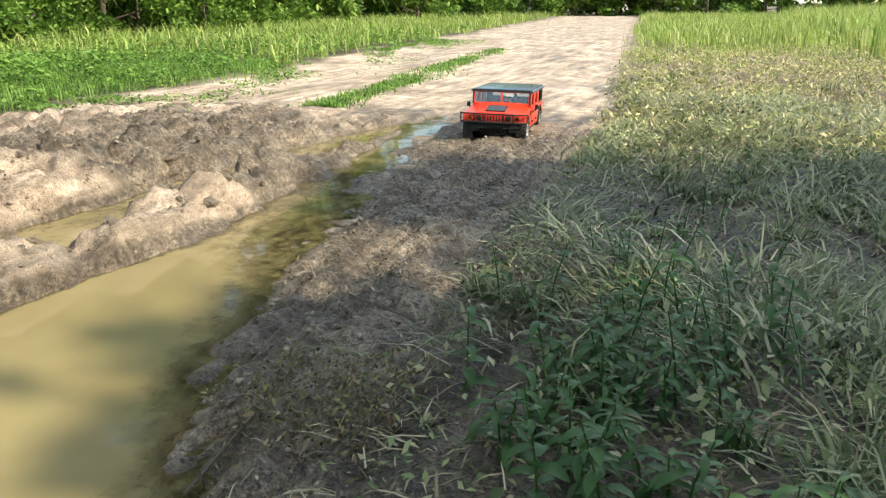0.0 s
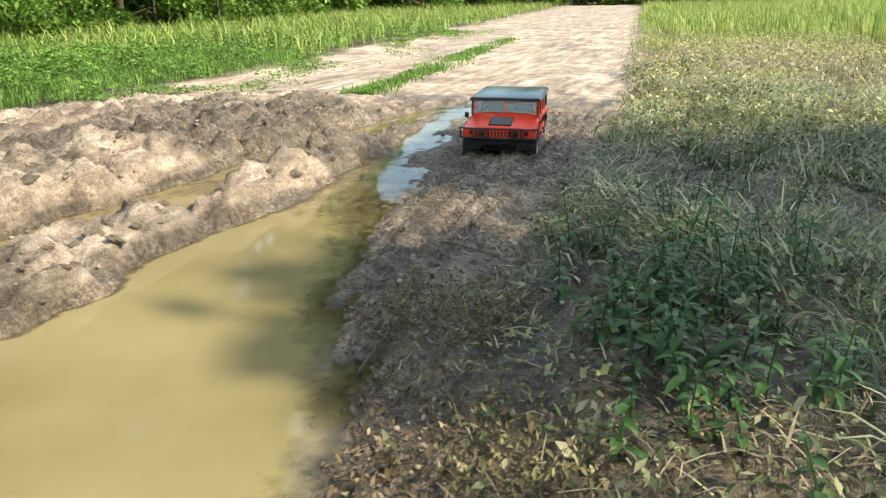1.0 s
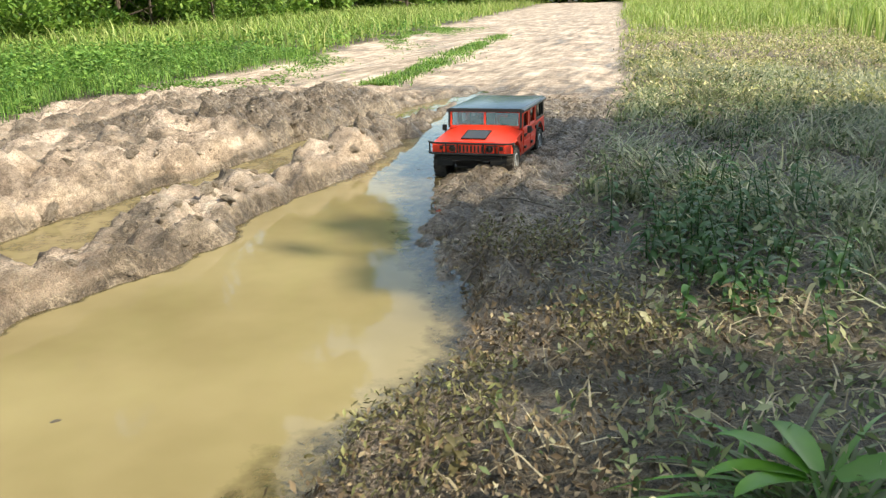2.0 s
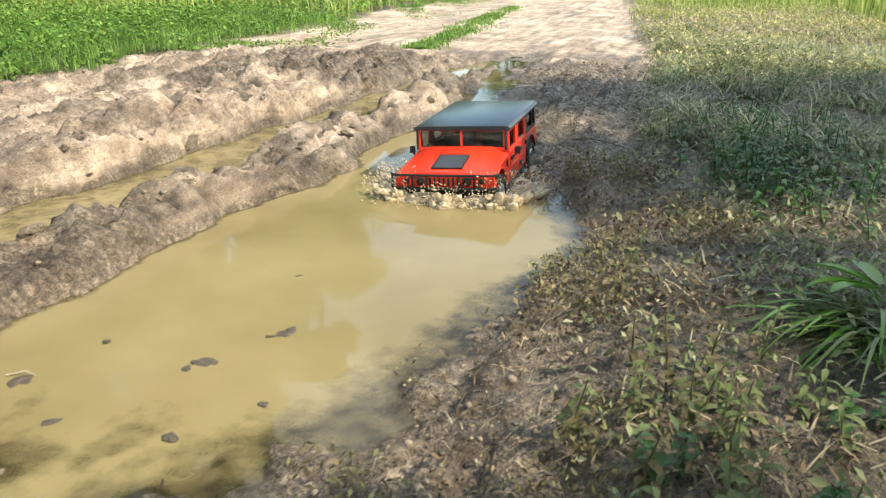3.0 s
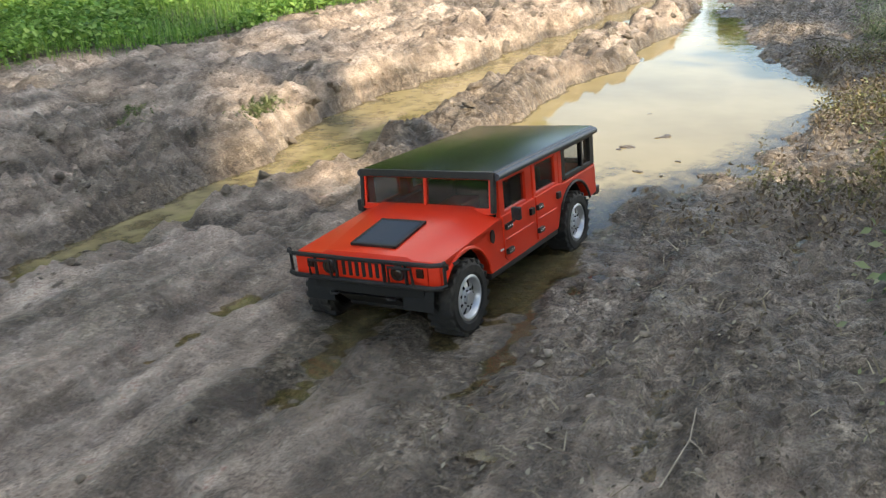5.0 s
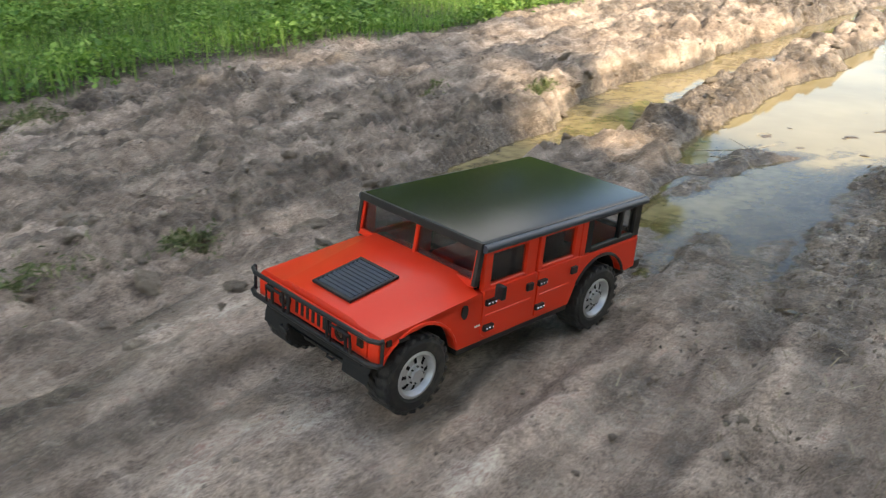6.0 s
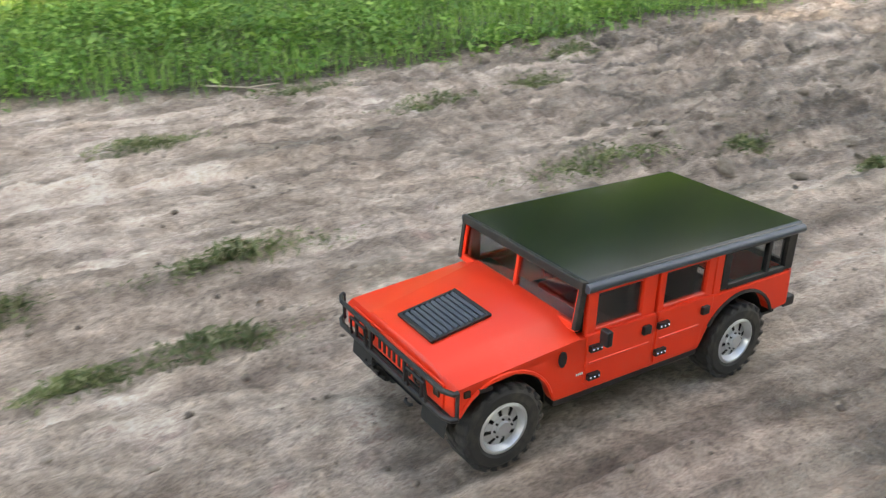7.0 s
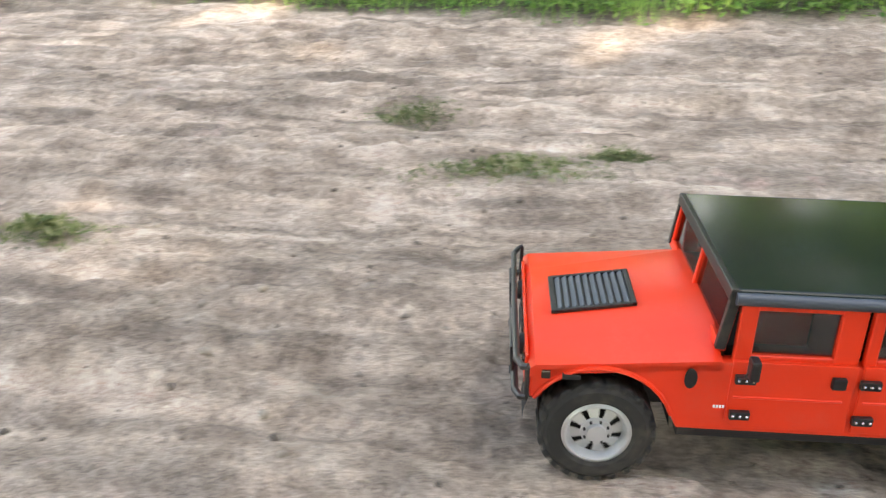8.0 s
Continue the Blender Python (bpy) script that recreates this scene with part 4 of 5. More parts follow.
# ---- trees and bushes ----
def tree(name, x, y, height, spread, low, count, leaf, label, seed, clumps=26, z=None):
    """Tapered trunk, forking limbs, and a crown of leaf clumps with gaps."""
    r = np.random.default_rng(seed)
    base = new(name)
    gz = float(ground_z(np.array([x]), np.array([y]), False)[0]) if z is None else z
    base.location = (x, y, gz - 0.05)
    tagged(base, label, "tree" if height > 4 else "bush")
    bm = bmesh.new()
    rad = height * 0.022
    lean = r.uniform(-0.04, 0.04, 2) * height
    tube(bm, [(0, 0, 0), (lean[0] * 0.4, lean[1] * 0.4, height * 0.35), (lean[0], lean[1], height * 0.8)], rad, 8, rad * 0.3)
    cc = []
    for i in range(clumps):
        f = r.uniform(low, 1.0)
        a = r.uniform(0, 2 * np.pi)
        env = math.sin(math.pi * min(1, (0.5 if height < 5 else 0.18) + (0.48 if height < 5 else 0.80) * (f - low) / (1 - low))) ** 0.6
        d = spread * env * r.uniform(0.35, 1.0)
        c = np.array([lean[0] * f + math.cos(a) * d, lean[1] * f + math.sin(a) * d, height * f])
        cc.append(c)
        if i % 2 == 0:
            s = max(0.12, f - 0.25) * 0.85
            p0 = np.array([lean[0] * s, lean[1] * s, height * s])
            tube(bm, [tuple(p0), tuple(p0 * 0.5 + c * 0.5 + [0, 0, -0.03 * height]), tuple(c)], rad * 0.35, 5, rad * 0.08)
    part("trunk", bm, BARK, base, "grey-brown trunk and limbs", True)
    cc = np.array(cc)
    pick = r.integers(0, clumps, count)
    cs = (spread * 0.24 + 0.08) * r.uniform(0.6, 1.35, clumps)
    off = r.normal(0, 1, (count, 3))
    off = off / np.linalg.norm(off, axis=1)[:, None] * (r.uniform(0, 1, count) ** 0.45)[:, None]
    c = cc[pick] + off * cs[pick][:, None] * np.array([1, 1, 0.75])
    v = leaf_verts(c, r.uniform(0.6, 1.3, count) * leaf, r, 1.0, 0.55)
    k = np.arange(count)[:, None] * 4
    crown = new("crown", mesh_np("crown", v, None, np.concatenate([k + np.array([[0, 1, 2]]), k + np.array([[0, 2, 3]])]), TREELEAF))
    crown.parent = base
    return base


def woods():
    # bushes and trees at the meadow's back
    for i, (x, y, h, s, n, leaf) in enumerate(((-12.6, 15.0, 3.4, 2.0, 9000, 0.13), (-15.2, 17.5, 3.6, 2.2, 8000, 0.14), (-17.5, 14.5, 4.0, 2.2, 7000, 0.15), (-12.0, 10.0, 3.0, 1.6, 6000, 0.12),
                                              (-11.0, 3.5, 3.2, 1.8, 6000, 0.12), (-10.6, -0.5, 3.4, 1.9, 6000, 0.12), (-10.4, -4.5, 3.2, 1.8, 6000, 0.12), (-11.2, -9.0, 3.4, 1.9, 5000, 0.12))):
        tree("bush", x, y, h, s, 0.06, n, leaf, "dense leafy green bush at the meadow's back edge", 100 + i, 30)
    for i, (x, y, h, s) in enumerate(((-16.5, 31, 17, 4.2), (-16.0, 42, 6.0, 3.0), (-16.5, 22.5, 18, 4.6), (-20, 18, 19, 4.8), (-19.5, 28, 19, 4.8), (-23, 25, 20, 5.0), (-21, 37, 19, 4.8), (-27, 34, 20, 5.2), (-16.5, 13.0, 16, 4.4), (-15, 6.0, 15, 4.2), (-14.5, 1.0, 14, 3.8), (-14.5, -4.0, 13.5, 4.0), (-14.5, -9.0, 13, 4.0), (-15, -14.0, 13, 4.0), (-20, 9.0, 19, 4.8), (-19, 2.0, 16, 4.2), (-19, -4.0, 15, 4.2), (-19, -10.0, 15, 4.2))):
        tree("meadow_tree", x, y, h, s, 0.05, 12000 if h > 15.5 else 9000, 0.50 if h > 15.5 else 0.36, "tall leafy tree standing behind the meadow", 140 + i, 42 if h > 15.5 else 30)
    for i, (x, y) in enumerate(((-12.2, 15.6), (-13.6, 17.2), (-14.6, 19.6), (-14.2, 15.0), (-16.5, 22.5), (-17.5, 26), (-17, 31), (-13.2, 13.6), (-12.4, 12.2), (-11.6, 17.2), (-12.8, 20.5), (-10.6, -2.5), (-10.4, 1.5), (-10.6, 5.5), (-10.4, -6.5))):
        tree("bush", x, y, 1.9, 1.45, 0.0, 7000, 0.12, "low leafy bush where meadow meets wood", 300 + i, 26)
    for i, (x, y) in enumerate(((-12.0, 50), (-9.5, 52), (-7.0, 53), (-4.5, 52), (-2.0, 50), (1.0, 51), (4, 50), (-15, 49), (7, 49), (-8.2, 54), (-18, 44), (-17, 38), (-16, 34), (-14.5, 27), (-15.5, 30), (-14, 24), (-13.5, 36), (-13, 40), (-13.5, 46))):
        tree("bush", x, y, 3.4, 2.2, 0.0, 6000, 0.27, "low leafy bush closing the end of the track", 330 + i, 26)
    # wood where the track ends
    for i, (x, y, h, s) in enumerate(((-13.5, 58, 8, 3.6), (-8.5, 63, 9, 3.8), (-4.0, 60, 8, 3.6), (0.5, 64, 8.5, 3.8), (5, 60, 8, 3.6), (-10.5, 56, 4.5, 3.0), (-5.5, 57, 4.0, 3.0), (10, 62, 9, 4))):
        tree("far_tree", x, y, h, s, 0.05, 5000, 0.42, "distant tree closing the end of the track", 170 + i, 26)
    # roadside trees that shade the track
    for i, (x, y, h, s, low, n) in enumerate(((4.8, -4.4, 9.5, 2.6, 0.10, 13000), (3.6, -0.45, 3.35, 0.95, 0.05, 2200), (5.0, -7.4, 10.0, 2.7, 0.10, 22000), (5.2, -11.5, 10.0, 2.8, 0.10, 16000), (7.6, -5.6, 10.5, 3.0, 0.2, 18000), (8.0, -9.5, 11.0, 3.0, 0.2, 14000), (3.6, 0.9, 3.8, 1.25, 0.06, 3000), (4.4, 2.6, 4.7, 1.4, 0.06, 3200), (5.5, -2.8, 13.0, 3.0, 0.66, 8000), (6.2, -5.6, 11.0, 2.8, 0.1, 20000), (3.4, -2.0, 3.8, 1.15, 0.05, 3400))):
        tree("roadside_tree", x, y, h, s, low, n, 0.26, "leafy roadside tree shading the muddy track", 200 + i, 46)


meadow()
road_wisps()
verge()
track_tufts()
weeds()
woods()


# ---- clods, twigs and debris ----
def clod_mesh(seed, material):
    r = random.Random(seed)
    bm = bmesh.new()
    bmesh.ops.create_icosphere(bm, subdivisions=3, radius=0.5)
    o = Vector((r.uniform(0, 50), r.uniform(0, 50), r.uniform(0, 50)))
    for v in bm.verts:
        n = noise.noise(v.co * 2.2 + o) * 0.55 + noise.noise(v.co * 5 + o) * 0.32 + noise.noise(v.co * 11 + o) * 0.16
        v.co = v.co * (1 + n)
        v.co.z *= 0.62
    me = bpy.data.meshes.new("mud_clod")
    bm.to_mesh(me)
    bm.free()
    me.materials.append(material)
    return me


def clods():
    r = random.Random(11)
    m = Mat("clod_soil", rough=0.9)
    n1, n2 = m.noise(2.5, 5), m.noise(9, 5, 0.65)
    c = m.mix(m.grey(m.obrand(), 0.0, 0.45), m.ramp(n1, [(0.3, (0.30, 0.235, 0.17)), (0.7, (0.50, 0.42, 0.33))]), m.ramp(n1, [(0.3, (0.075, 0.060, 0.046)), (0.7, (0.17, 0.14, 0.11))]))
    m.colour(c)
    m.bump(n2, 0.12, 0.8)
    kinds = [clod_mesh(i, m.m) for i in range(7)]

    def put(x, y, s):
        z = float(ground_z(np.array([x]), np.array([y]))[0])
        ob = new("mud_clod", kinds[r.randrange(7)])
        ob.matrix_basis = pose(x, y, z - s * 0.14, r.uniform(-30, 30), r.uniform(-30, 30), r.uniform(0, 360)) @ Matrix.Diagonal((s * r.uniform(0.8, 1.5), s * r.uniform(0.7, 1.1), s * r.uniform(0.7, 1.1), 1))
        tagged(ob, "rough clod of drying clay on the rut bank", "mud clod", "clods of the banks")

    for i in range(70):
        y = r.uniform(-0.9, 3.4)
        put(np.interp(y, *PUDDLE_L) - r.uniform(0.02, 0.28), y, r.uniform(0.02, 0.07))
    for i in range(70):
        y = r.uniform(-1.6, 4.6)
        put(np.interp(y, *RUT_L) - abs(r.gauss(0.05, 0.22)), y, r.uniform(0.02, 0.08))
    for i in range(60):
        put(r.uniform(-4.4, -2.7), r.uniform(-3.6, 4.6), r.uniform(0.02, 0.06))
    for i in range(190):
        put(r.uniform(-3.3, -2.15), r.uniform(-3.4, -1.3), r.uniform(0.015, 0.03) + 0.055 * r.random() ** 3)
    # small crumbs everywhere on the bare ground
    g = np.random.default_rng(21)
    x, y = g.uniform(-4.7, -0.4, 32000), g.uniform(-8.2, 5.2, 32000)
    b, tl, tr, churn, dark = zones(x, y)
    k = g.uniform(0, 1, len(x)) < (0.45 + 0.55 * churn) * (1 - tl) * (0.35 + 0.65 * step(0.0, 0.25, vnoise(x * 2.3, y * 2.3, 45)))
    x, y = x[k], y[k]
    z = ground_z(x, y)
    k = z > WATER_Z + 0.004
    x, y, z = x[k], y[k], z[k]
    n = len(x)
    t = (1 + 5 ** 0.5) / 2
    ico = np.array([(-1, t, 0), (1, t, 0), (-1, -t, 0), (1, -t, 0), (0, -1, t), (0, 1, t), (0, -1, -t), (0, 1, -t), (t, 0, -1), (t, 0, 1), (-t, 0, -1), (-t, 0, 1)]) / 1.9
    tri = np.array([(0, 11, 5), (0, 5, 1), (0, 1, 7), (0, 7, 10), (0, 10, 11), (1, 5, 9), (5, 11, 4), (11, 10, 2), (10, 7, 6), (7, 1, 8), (3, 9, 4), (3, 4, 2), (3, 2, 6), (3, 6, 8), (3, 8, 9), (4, 9, 5), (2, 4, 11), (6, 2, 10), (8, 6, 7), (9, 8, 1)])
    s = (0.0025 + 0.010 * g.uniform(0, 1, n) ** 4)[:, None, None]
    v = ico[None] * s * g.uniform(0.55, 1.3, (n, 12, 1)) * np.array([1, 1, 0.7]) + np.stack([x, y, z], -1)[:, None]
    mc = Mat("crumb_soil", rough=0.92)
    mc.colour(mc.ramp(mc.island(), [(0.0, (0.10, 0.080, 0.062)), (0.45, (0.24, 0.195, 0.15)), (1.0, (0.38, 0.32, 0.25))]))
    me = mesh_np("soil_crumbs", v, None, (tri[None] + 12 * np.arange(n)[:, None, None]), mc.m)
    tagged(new("soil_crumbs", me), "loose crumbs and pebbles of clay on the track", "soil", kind="stuff")


def twig(name, pts, r0, material, label, side=()):
    bm = bmesh.new()
    pts = [(x, y, max(float(ground_z(np.array([x]), np.array([y]))[0]), WATER_Z) + dz) for x, y, dz in pts]
    tube(bm, pts, r0, 6, r0 * 0.5)
    for i, dx, dy, dz in side:
        p = pts[i]
        tube(bm, [p, (p[0] + dx * 0.6, p[1] + dy * 0.5, p[2] + dz * 0.7), (p[0] + dx, p[1] + dy, p[2] + dz)], r0 * 0.7, 5, r0 * 0.3)
    me = bpy.data.meshes.new(name)
    bmesh.ops.recalc_face_normals(bm, faces=bm.faces)
    bm.to_mesh(me)
    bm.free()
    me.materials.append(material)
    return tagged(new(name, me), label, "twig")


def debris():
    twig("dry_twig", [(-1.78, -1.02, 0.01), (-1.68, -0.98, 0.015), (-1.60, -0.90, 0.012), (-1.53, -0.80, 0.02)], 0.0028, TWIG, "pale dry twig lying across the shallow puddle end", ((1, 0.02, -0.16, 0.01), (2, -0.10, 0.05, 0.02)))
    twig("dry_twig", [(-1.66, -1.05, 0.012), (-1.57, -1.10, 0.02), (-1.50, -1.18, 0.012)], 0.0024, TWIG, "pale dry twig lying across the shallow puddle end", ((1, -0.05, -0.12, 0.0),))
    twig("dry_twig", [(-1.66, -0.60, 0.004), (-1.63, -0.58, 0.008), (-1.60, -0.585, 0.004)], 0.0018, TWIG, "pale dry twig at the puddle's rim")
    twig("wet_twig", [(-0.80, 1.02, 0.008), (-0.78, 1.25, 0.014), (-0.86, 1.42, 0.010), (-0.90, 1.55, 0.006)], 0.004, DARKTWIG, "thin dark twig pressed into the wet mud")
    twig("wet_twig", [(-0.95, 1.95, 0.008), (-0.82, 1.80, 0.016), (-0.68, 1.76, 0.010)], 0.003, DARKTWIG, "thin dark twig pressed into the wet mud")
    twig("dry_twig", [(-4.75, -4.30, 0.01), (-4.6, -4.12, 0.02), (-4.5, -3.95, 0.015)], 0.005, TWIG, "pale dry stalk at the grass edge", ((1, 0.1, 0.14, 0.02),))
    twig("dry_twig", [(-0.80, -2.28, 0.005), (-0.775, -2.20, 0.02), (-0.78, -2.12, 0.03)], 0.0016, TWIG, "short dry stalk on the shaded mud", ((1, 0.03, -0.05, 0.01),))
    # mud islets in the shallows
    r = random.Random(8)
    me = [clod_mesh(40 + i, DARKMUD) for i in range(3)]
    for x, y, s in ((-1.226, -0.242, 0.10), (-1.25, -0.27, 0.05), (-1.31, -0.43, 0.10), (-1.34, -0.46, 0.05), (-1.62, -0.61, 0.10), (-1.58, -0.40, 0.055), (-1.12, -0.55, 0.05), (-1.36, 0.10, 0.035), (-1.22, -0.70, 0.07), (-1.45, -0.72, 0.06), (-3.3, -0.75, 0.12), (-3.22, -0.55, 0.08)):
        ob = new("mud_islet", me[r.randrange(3)])
        z = max(WATER_Z, float(ground_z(np.array([x]), np.array([y]))[0]))
        ob.matrix_basis = pose(x, y, z - s * 0.02, r.uniform(-8, 8), r.uniform(-8, 8), r.uniform(0, 360)) @ Matrix.Diagonal((s * 0.62, s * 0.40, s * 0.17, 1))
        tagged(ob, "dark lump of mud breaking the shallow water", "mud lump", "mud lumps in the shallows")


DARKMUD = dusty("dark_wet_mud", (0.085, 0.068, 0.050), 0.45, (0.20, 0.165, 0.125), 0.6)
clods()
debris()


# ---- the model off-road car; +x ahead, +y to its left ----
def build_wheel(parent, x, y):
    """Wheel turning about its y axis; the rim faces +y before it is turned."""
    wheel = new("wheel")
    wheel.parent = parent
    R, W = 0.0785, 0.060
    bm = bmesh.new()
    prof = [(0.046, -0.026), (0.052, -0.030), (0.066, -0.030), (0.0735, -0.025), (0.0755, -0.014), (0.076, 0.0), (0.0755, 0.014), (0.0735, 0.025), (0.066, 0.030), (0.052, 0.030), (0.046, 0.026)]
    n = 48
    rings = [[bm.verts.new((r * math.cos(2 * math.pi * k / n), w, r * math.sin(2 * math.pi * k / n))) for r, w in prof] for k in range(n)]
    for k in range(n):
        a, b = rings[k], rings[(k + 1) % n]
        for j in range(len(prof) - 1):
            bm.faces.new((a[j], a[j + 1], b[j + 1], b[j]))
        bm.faces.new((a[-1], a[0], b[0], b[-1]))
    for k in range(22):                     # tread lugs
        for s in (-1, 1):
            m = pose(0, 0, 0, 0, k * 360 / 22 + (8 if s > 0 else 0), 0)
            box(bm, (0.070, s * 0.016 - 0.0135, -0.0068), (R, s * 0.016 + 0.0135, 0.0068), 0.0012, 1, m @ pose(0, 0, 0, 18 * s, 0, 0))
        box(bm, (0.072, -0.006, -0.005), (R - 0.0006, 0.006, 0.005), 0.001, 1, pose(0, 0, 0, 0, k * 360 / 22 + 4, 0))
    part("tyre", bm, RUBBER, wheel, "muddy black knobbly tyre")
    bm = bmesh.new()                        # rim: barrel, dished face with round holes, hub
    rp = [(0.0475, 0.0265), (0.0430, 0.0288), (0.0405, 0.0280), (0.0380, 0.0220), (0.0350, 0.0165), (0.0215, 0.0210), (0.0205, 0.0230), (0.0130, 0.0235), (0.0125, 0.0290), (0.0, 0.0300)]
    n = 48
    rings = [[bm.verts.new((r * math.cos(2 * math.pi * k / n), w, r * math.sin(2 * math.pi * k / n))) for r, w in rp[:-1]] for k in range(n)]
    tip = bm.verts.new((0, rp[-1][1], 0))
    for k in range(n):
        a, b = rings[k], rings[(k + 1) % n]
        for j in range(len(rp) - 2):
            if j == 4 and k % 6 in (0, 1):
                continue
            bm.faces.new((a[j], a[j + 1], b[j + 1], b[j]))
        bm.faces.new((a[-1], tip, b[-1]))
    rim = part("rim", bm, SILVER, wheel, "silver eight-hole rim", True)
    bm = bmesh.new()
    bmesh.ops.create_cone(bm, cap_ends=True, segments=24, radius1=0.045, radius2=0.045, depth=0.03, matrix=pose(0, -0.002, 0, 90, 0, 0))
    part("brake_drum", bm, DARKIN, wheel)
    bm = bmesh.new()
    bmesh.ops.create_cone(bm, cap_ends=True, segments=6, radius1=0.0018, radius2=0.0018, depth=0.004, matrix=pose(0, 0, 0, 90, 0, 0))
    nut = None
    for k in range(8):
        a = 2 * math.pi * k / 8 + 0.2
        at = Matrix.Translation((0.017 * math.cos(a), 0.0245, 0.017 * math.sin(a)))
        if nut is None:
            nut = part("wheel_nut", bm, BLACK, wheel, "dark wheel nut", m=at)
        else:
            share("wheel_nut", nut.data, wheel, at, "dark wheel nut")
    wheel.location = (x, y, R)
    return wheel


def build_car():
    car = new("model_car")
    tagged(car, "bright red model off-road car with dark roof, wet and muddy", "model car")
    HW = 0.176                                # half width of the body
    # lower body sides with wheel arches
    for s in (1, -1):
        pts = [(0.368, 0.128), (0.368, 0.168), (0.350, 0.176), (0.128, 0.196), (-0.415, 0.196), (-0.418, 0.122), (-0.385, 0.118)]
        pts += [(-0.275 - 0.098 * math.cos(radians(a)), 0.085 + 0.098 * math.sin(radians(a))) for a in np.linspace(22, 160, 12)]
        pts += [(-0.170, 0.092), (0.172, 0.092)]
        pts += [(0.275 - 0.100 * math.cos(radians(a)), 0.080 + 0.098 * math.sin(radians(a))) for a in np.linspace(14, 148, 12)]
        bm = prism(pts, s * (HW - 0.022), s * HW, 0.0035)
        part("body_side", bm, RED, car, smooth=False)
        # doors, slightly proud
        fd = [(0.100, 0.100), (0.112, 0.110), (0.112, 0.200), (-0.044, 0.200), (-0.044, 0.100)]
        rd = [(-0.051, 0.100), (-0.051, 0.200), (-0.190, 0.200), (-0.190, 0.166), (-0.172, 0.140), (-0.163, 0.100)]
        for outline, xw, hx in ((fd, (0.090, -0.012), 0.098), (rd, (-0.066, -0.170), -0.058)):
            door = part("door", prism(outline, s * (HW - 0.004), s * (HW + 0.0025), 0.0015), RED, car)
            # pressed crease and window ledge
            x0, x1 = max(p[0] for p in outline) - 0.006, min(p[0] for p in outline) + 0.012
            bm = bmesh.new()
            box(bm, (x1 + (0.02 if x1 < -0.15 else 0), s * HW if s > 0 else -HW - 0.0042, 0.1455), (x0, HW + 0.0042 if s > 0 else -HW, 0.1490), 0.001, 1)
            part("crease", bm, RED, door)
            # upper window frame
            w0, w1, zb, zt = xw[0], xw[1], 0.207, 0.270
            bm = bmesh.new()
            ya, yb = sorted((s * (HW - 0.014), s * (HW - 0.003)))
            top = 0.282
            a, b = max(p[0] for p in outline), min(p[0] for p in outline)
            box(bm, (w0, ya, 0.196), (a, yb, top), 0.0015, 1)
            box(bm, (b, ya, 0.196), (w1, yb, top), 0.0015, 1)
            box(bm, (w1 - 0.001, ya, zt), (w0 + 0.001, yb, top), 0.0015, 1)
            box(bm, (w1 - 0.001, ya, 0.196), (w0 + 0.001, yb, zb), 0.0015, 1)
            part("window_frame", bm, RED, door)
            pane = part("window_pane", boxed((w1, s * (HW - 0.010) - 0.0008, zb), (w0, s * (HW - 0.010) + 0.0008, zt)), GLASS, door)
            pane.visible_shadow = False
            # hinges and handle
            for hz in (0.122, 0.176):
                bm = boxed((hx - 0.016, s * (HW + 0.006) - 0.004, hz - 0.006), (hx + 0.010, s * (HW + 0.006) + 0.004, hz + 0.006), 0.0015)
                hinge = part("hinge", bm, BLACK, door, "black hinge with bright studs")
                bm = bmesh.new()
                for dx in (-0.012, -0.003, 0.006):
                    bmesh.ops.create_icosphere(bm, subdivisions=1, radius=0.0021, matrix=Matrix.Translation((hx + dx, s * (HW + 0.0105), hz)))
                part("stud", bm, CHROME, hinge)
            ex = b + 0.022
            part("door_handle", boxed((ex - 0.009, s * (HW + 0.004) - 0.005, 0.168), (ex + 0.009, s * (HW + 0.004) + 0.005, 0.184), 0.002), BLACK, door, "black door handle")
        # rear quarter panel with black window frame
        ya, yb = sorted((s * (HW - 0.014), s * (HW - 0.003)))
        bm = bmesh.new()
        box(bm, (-0.212, ya, 0.196), (-0.192, yb, 0.282), 0.0015, 1)
        part("pillar", bm, RED, car)
        bm = bmesh.new()
        box(bm, (-0.232, ya, 0.200), (-0.213, yb, 0.282), 0.001, 1)
        box(bm, (-0.415, ya, 0.200), (-0.392, yb, 0.282), 0.001, 1)
        box(bm, (-0.393, ya, 0.270), (-0.231, yb, 0.282), 0.001, 1)
        box(bm, (-0.393, ya, 0.197), (-0.231, yb, 0.208), 0.001, 1)
        box(bm, (-0.345, ya, 0.207), (-0.335, yb, 0.271), 0.001, 1)
        fr = part("quarter_window_frame", bm, BLACK, car, "black rear side window frame")
        pane = part("window_pane", boxed((-0.393, s * (HW - 0.009) - 0.0008, 0.207), (-0.231, s * (HW - 0.009) + 0.0008, 0.271)), GLASS, fr)
        pane.visible_shadow = False
        # sill
        part("sill", boxed((-0.172, s * 0.160 - 0.012, 0.078), (0.170, s * 0.160 + 0.012, 0.0925), 0.003), BLACK, car, "black sill bar")
        # wheel arch lip
        for cx, cz in ((0.275, 0.080), (-0.275, 0.085)):
            bm = bmesh.new()
            tube(bm, [(cx - 0.100 * math.cos(radians(a)), s * (HW + 0.001), cz + 0.099 * math.sin(radians(a))) for a in np.linspace(20, 150, 14)], 0.0035, 6)
            part("arch_lip", bm, BLACK if cx < 0 else RED, car)
            bm = bmesh.new()
            pr = [(cx - 0.099 * math.cos(radians(a)), cz + 0.098 * math.sin(radians(a))) for a in np.linspace(0, 180, 16)]
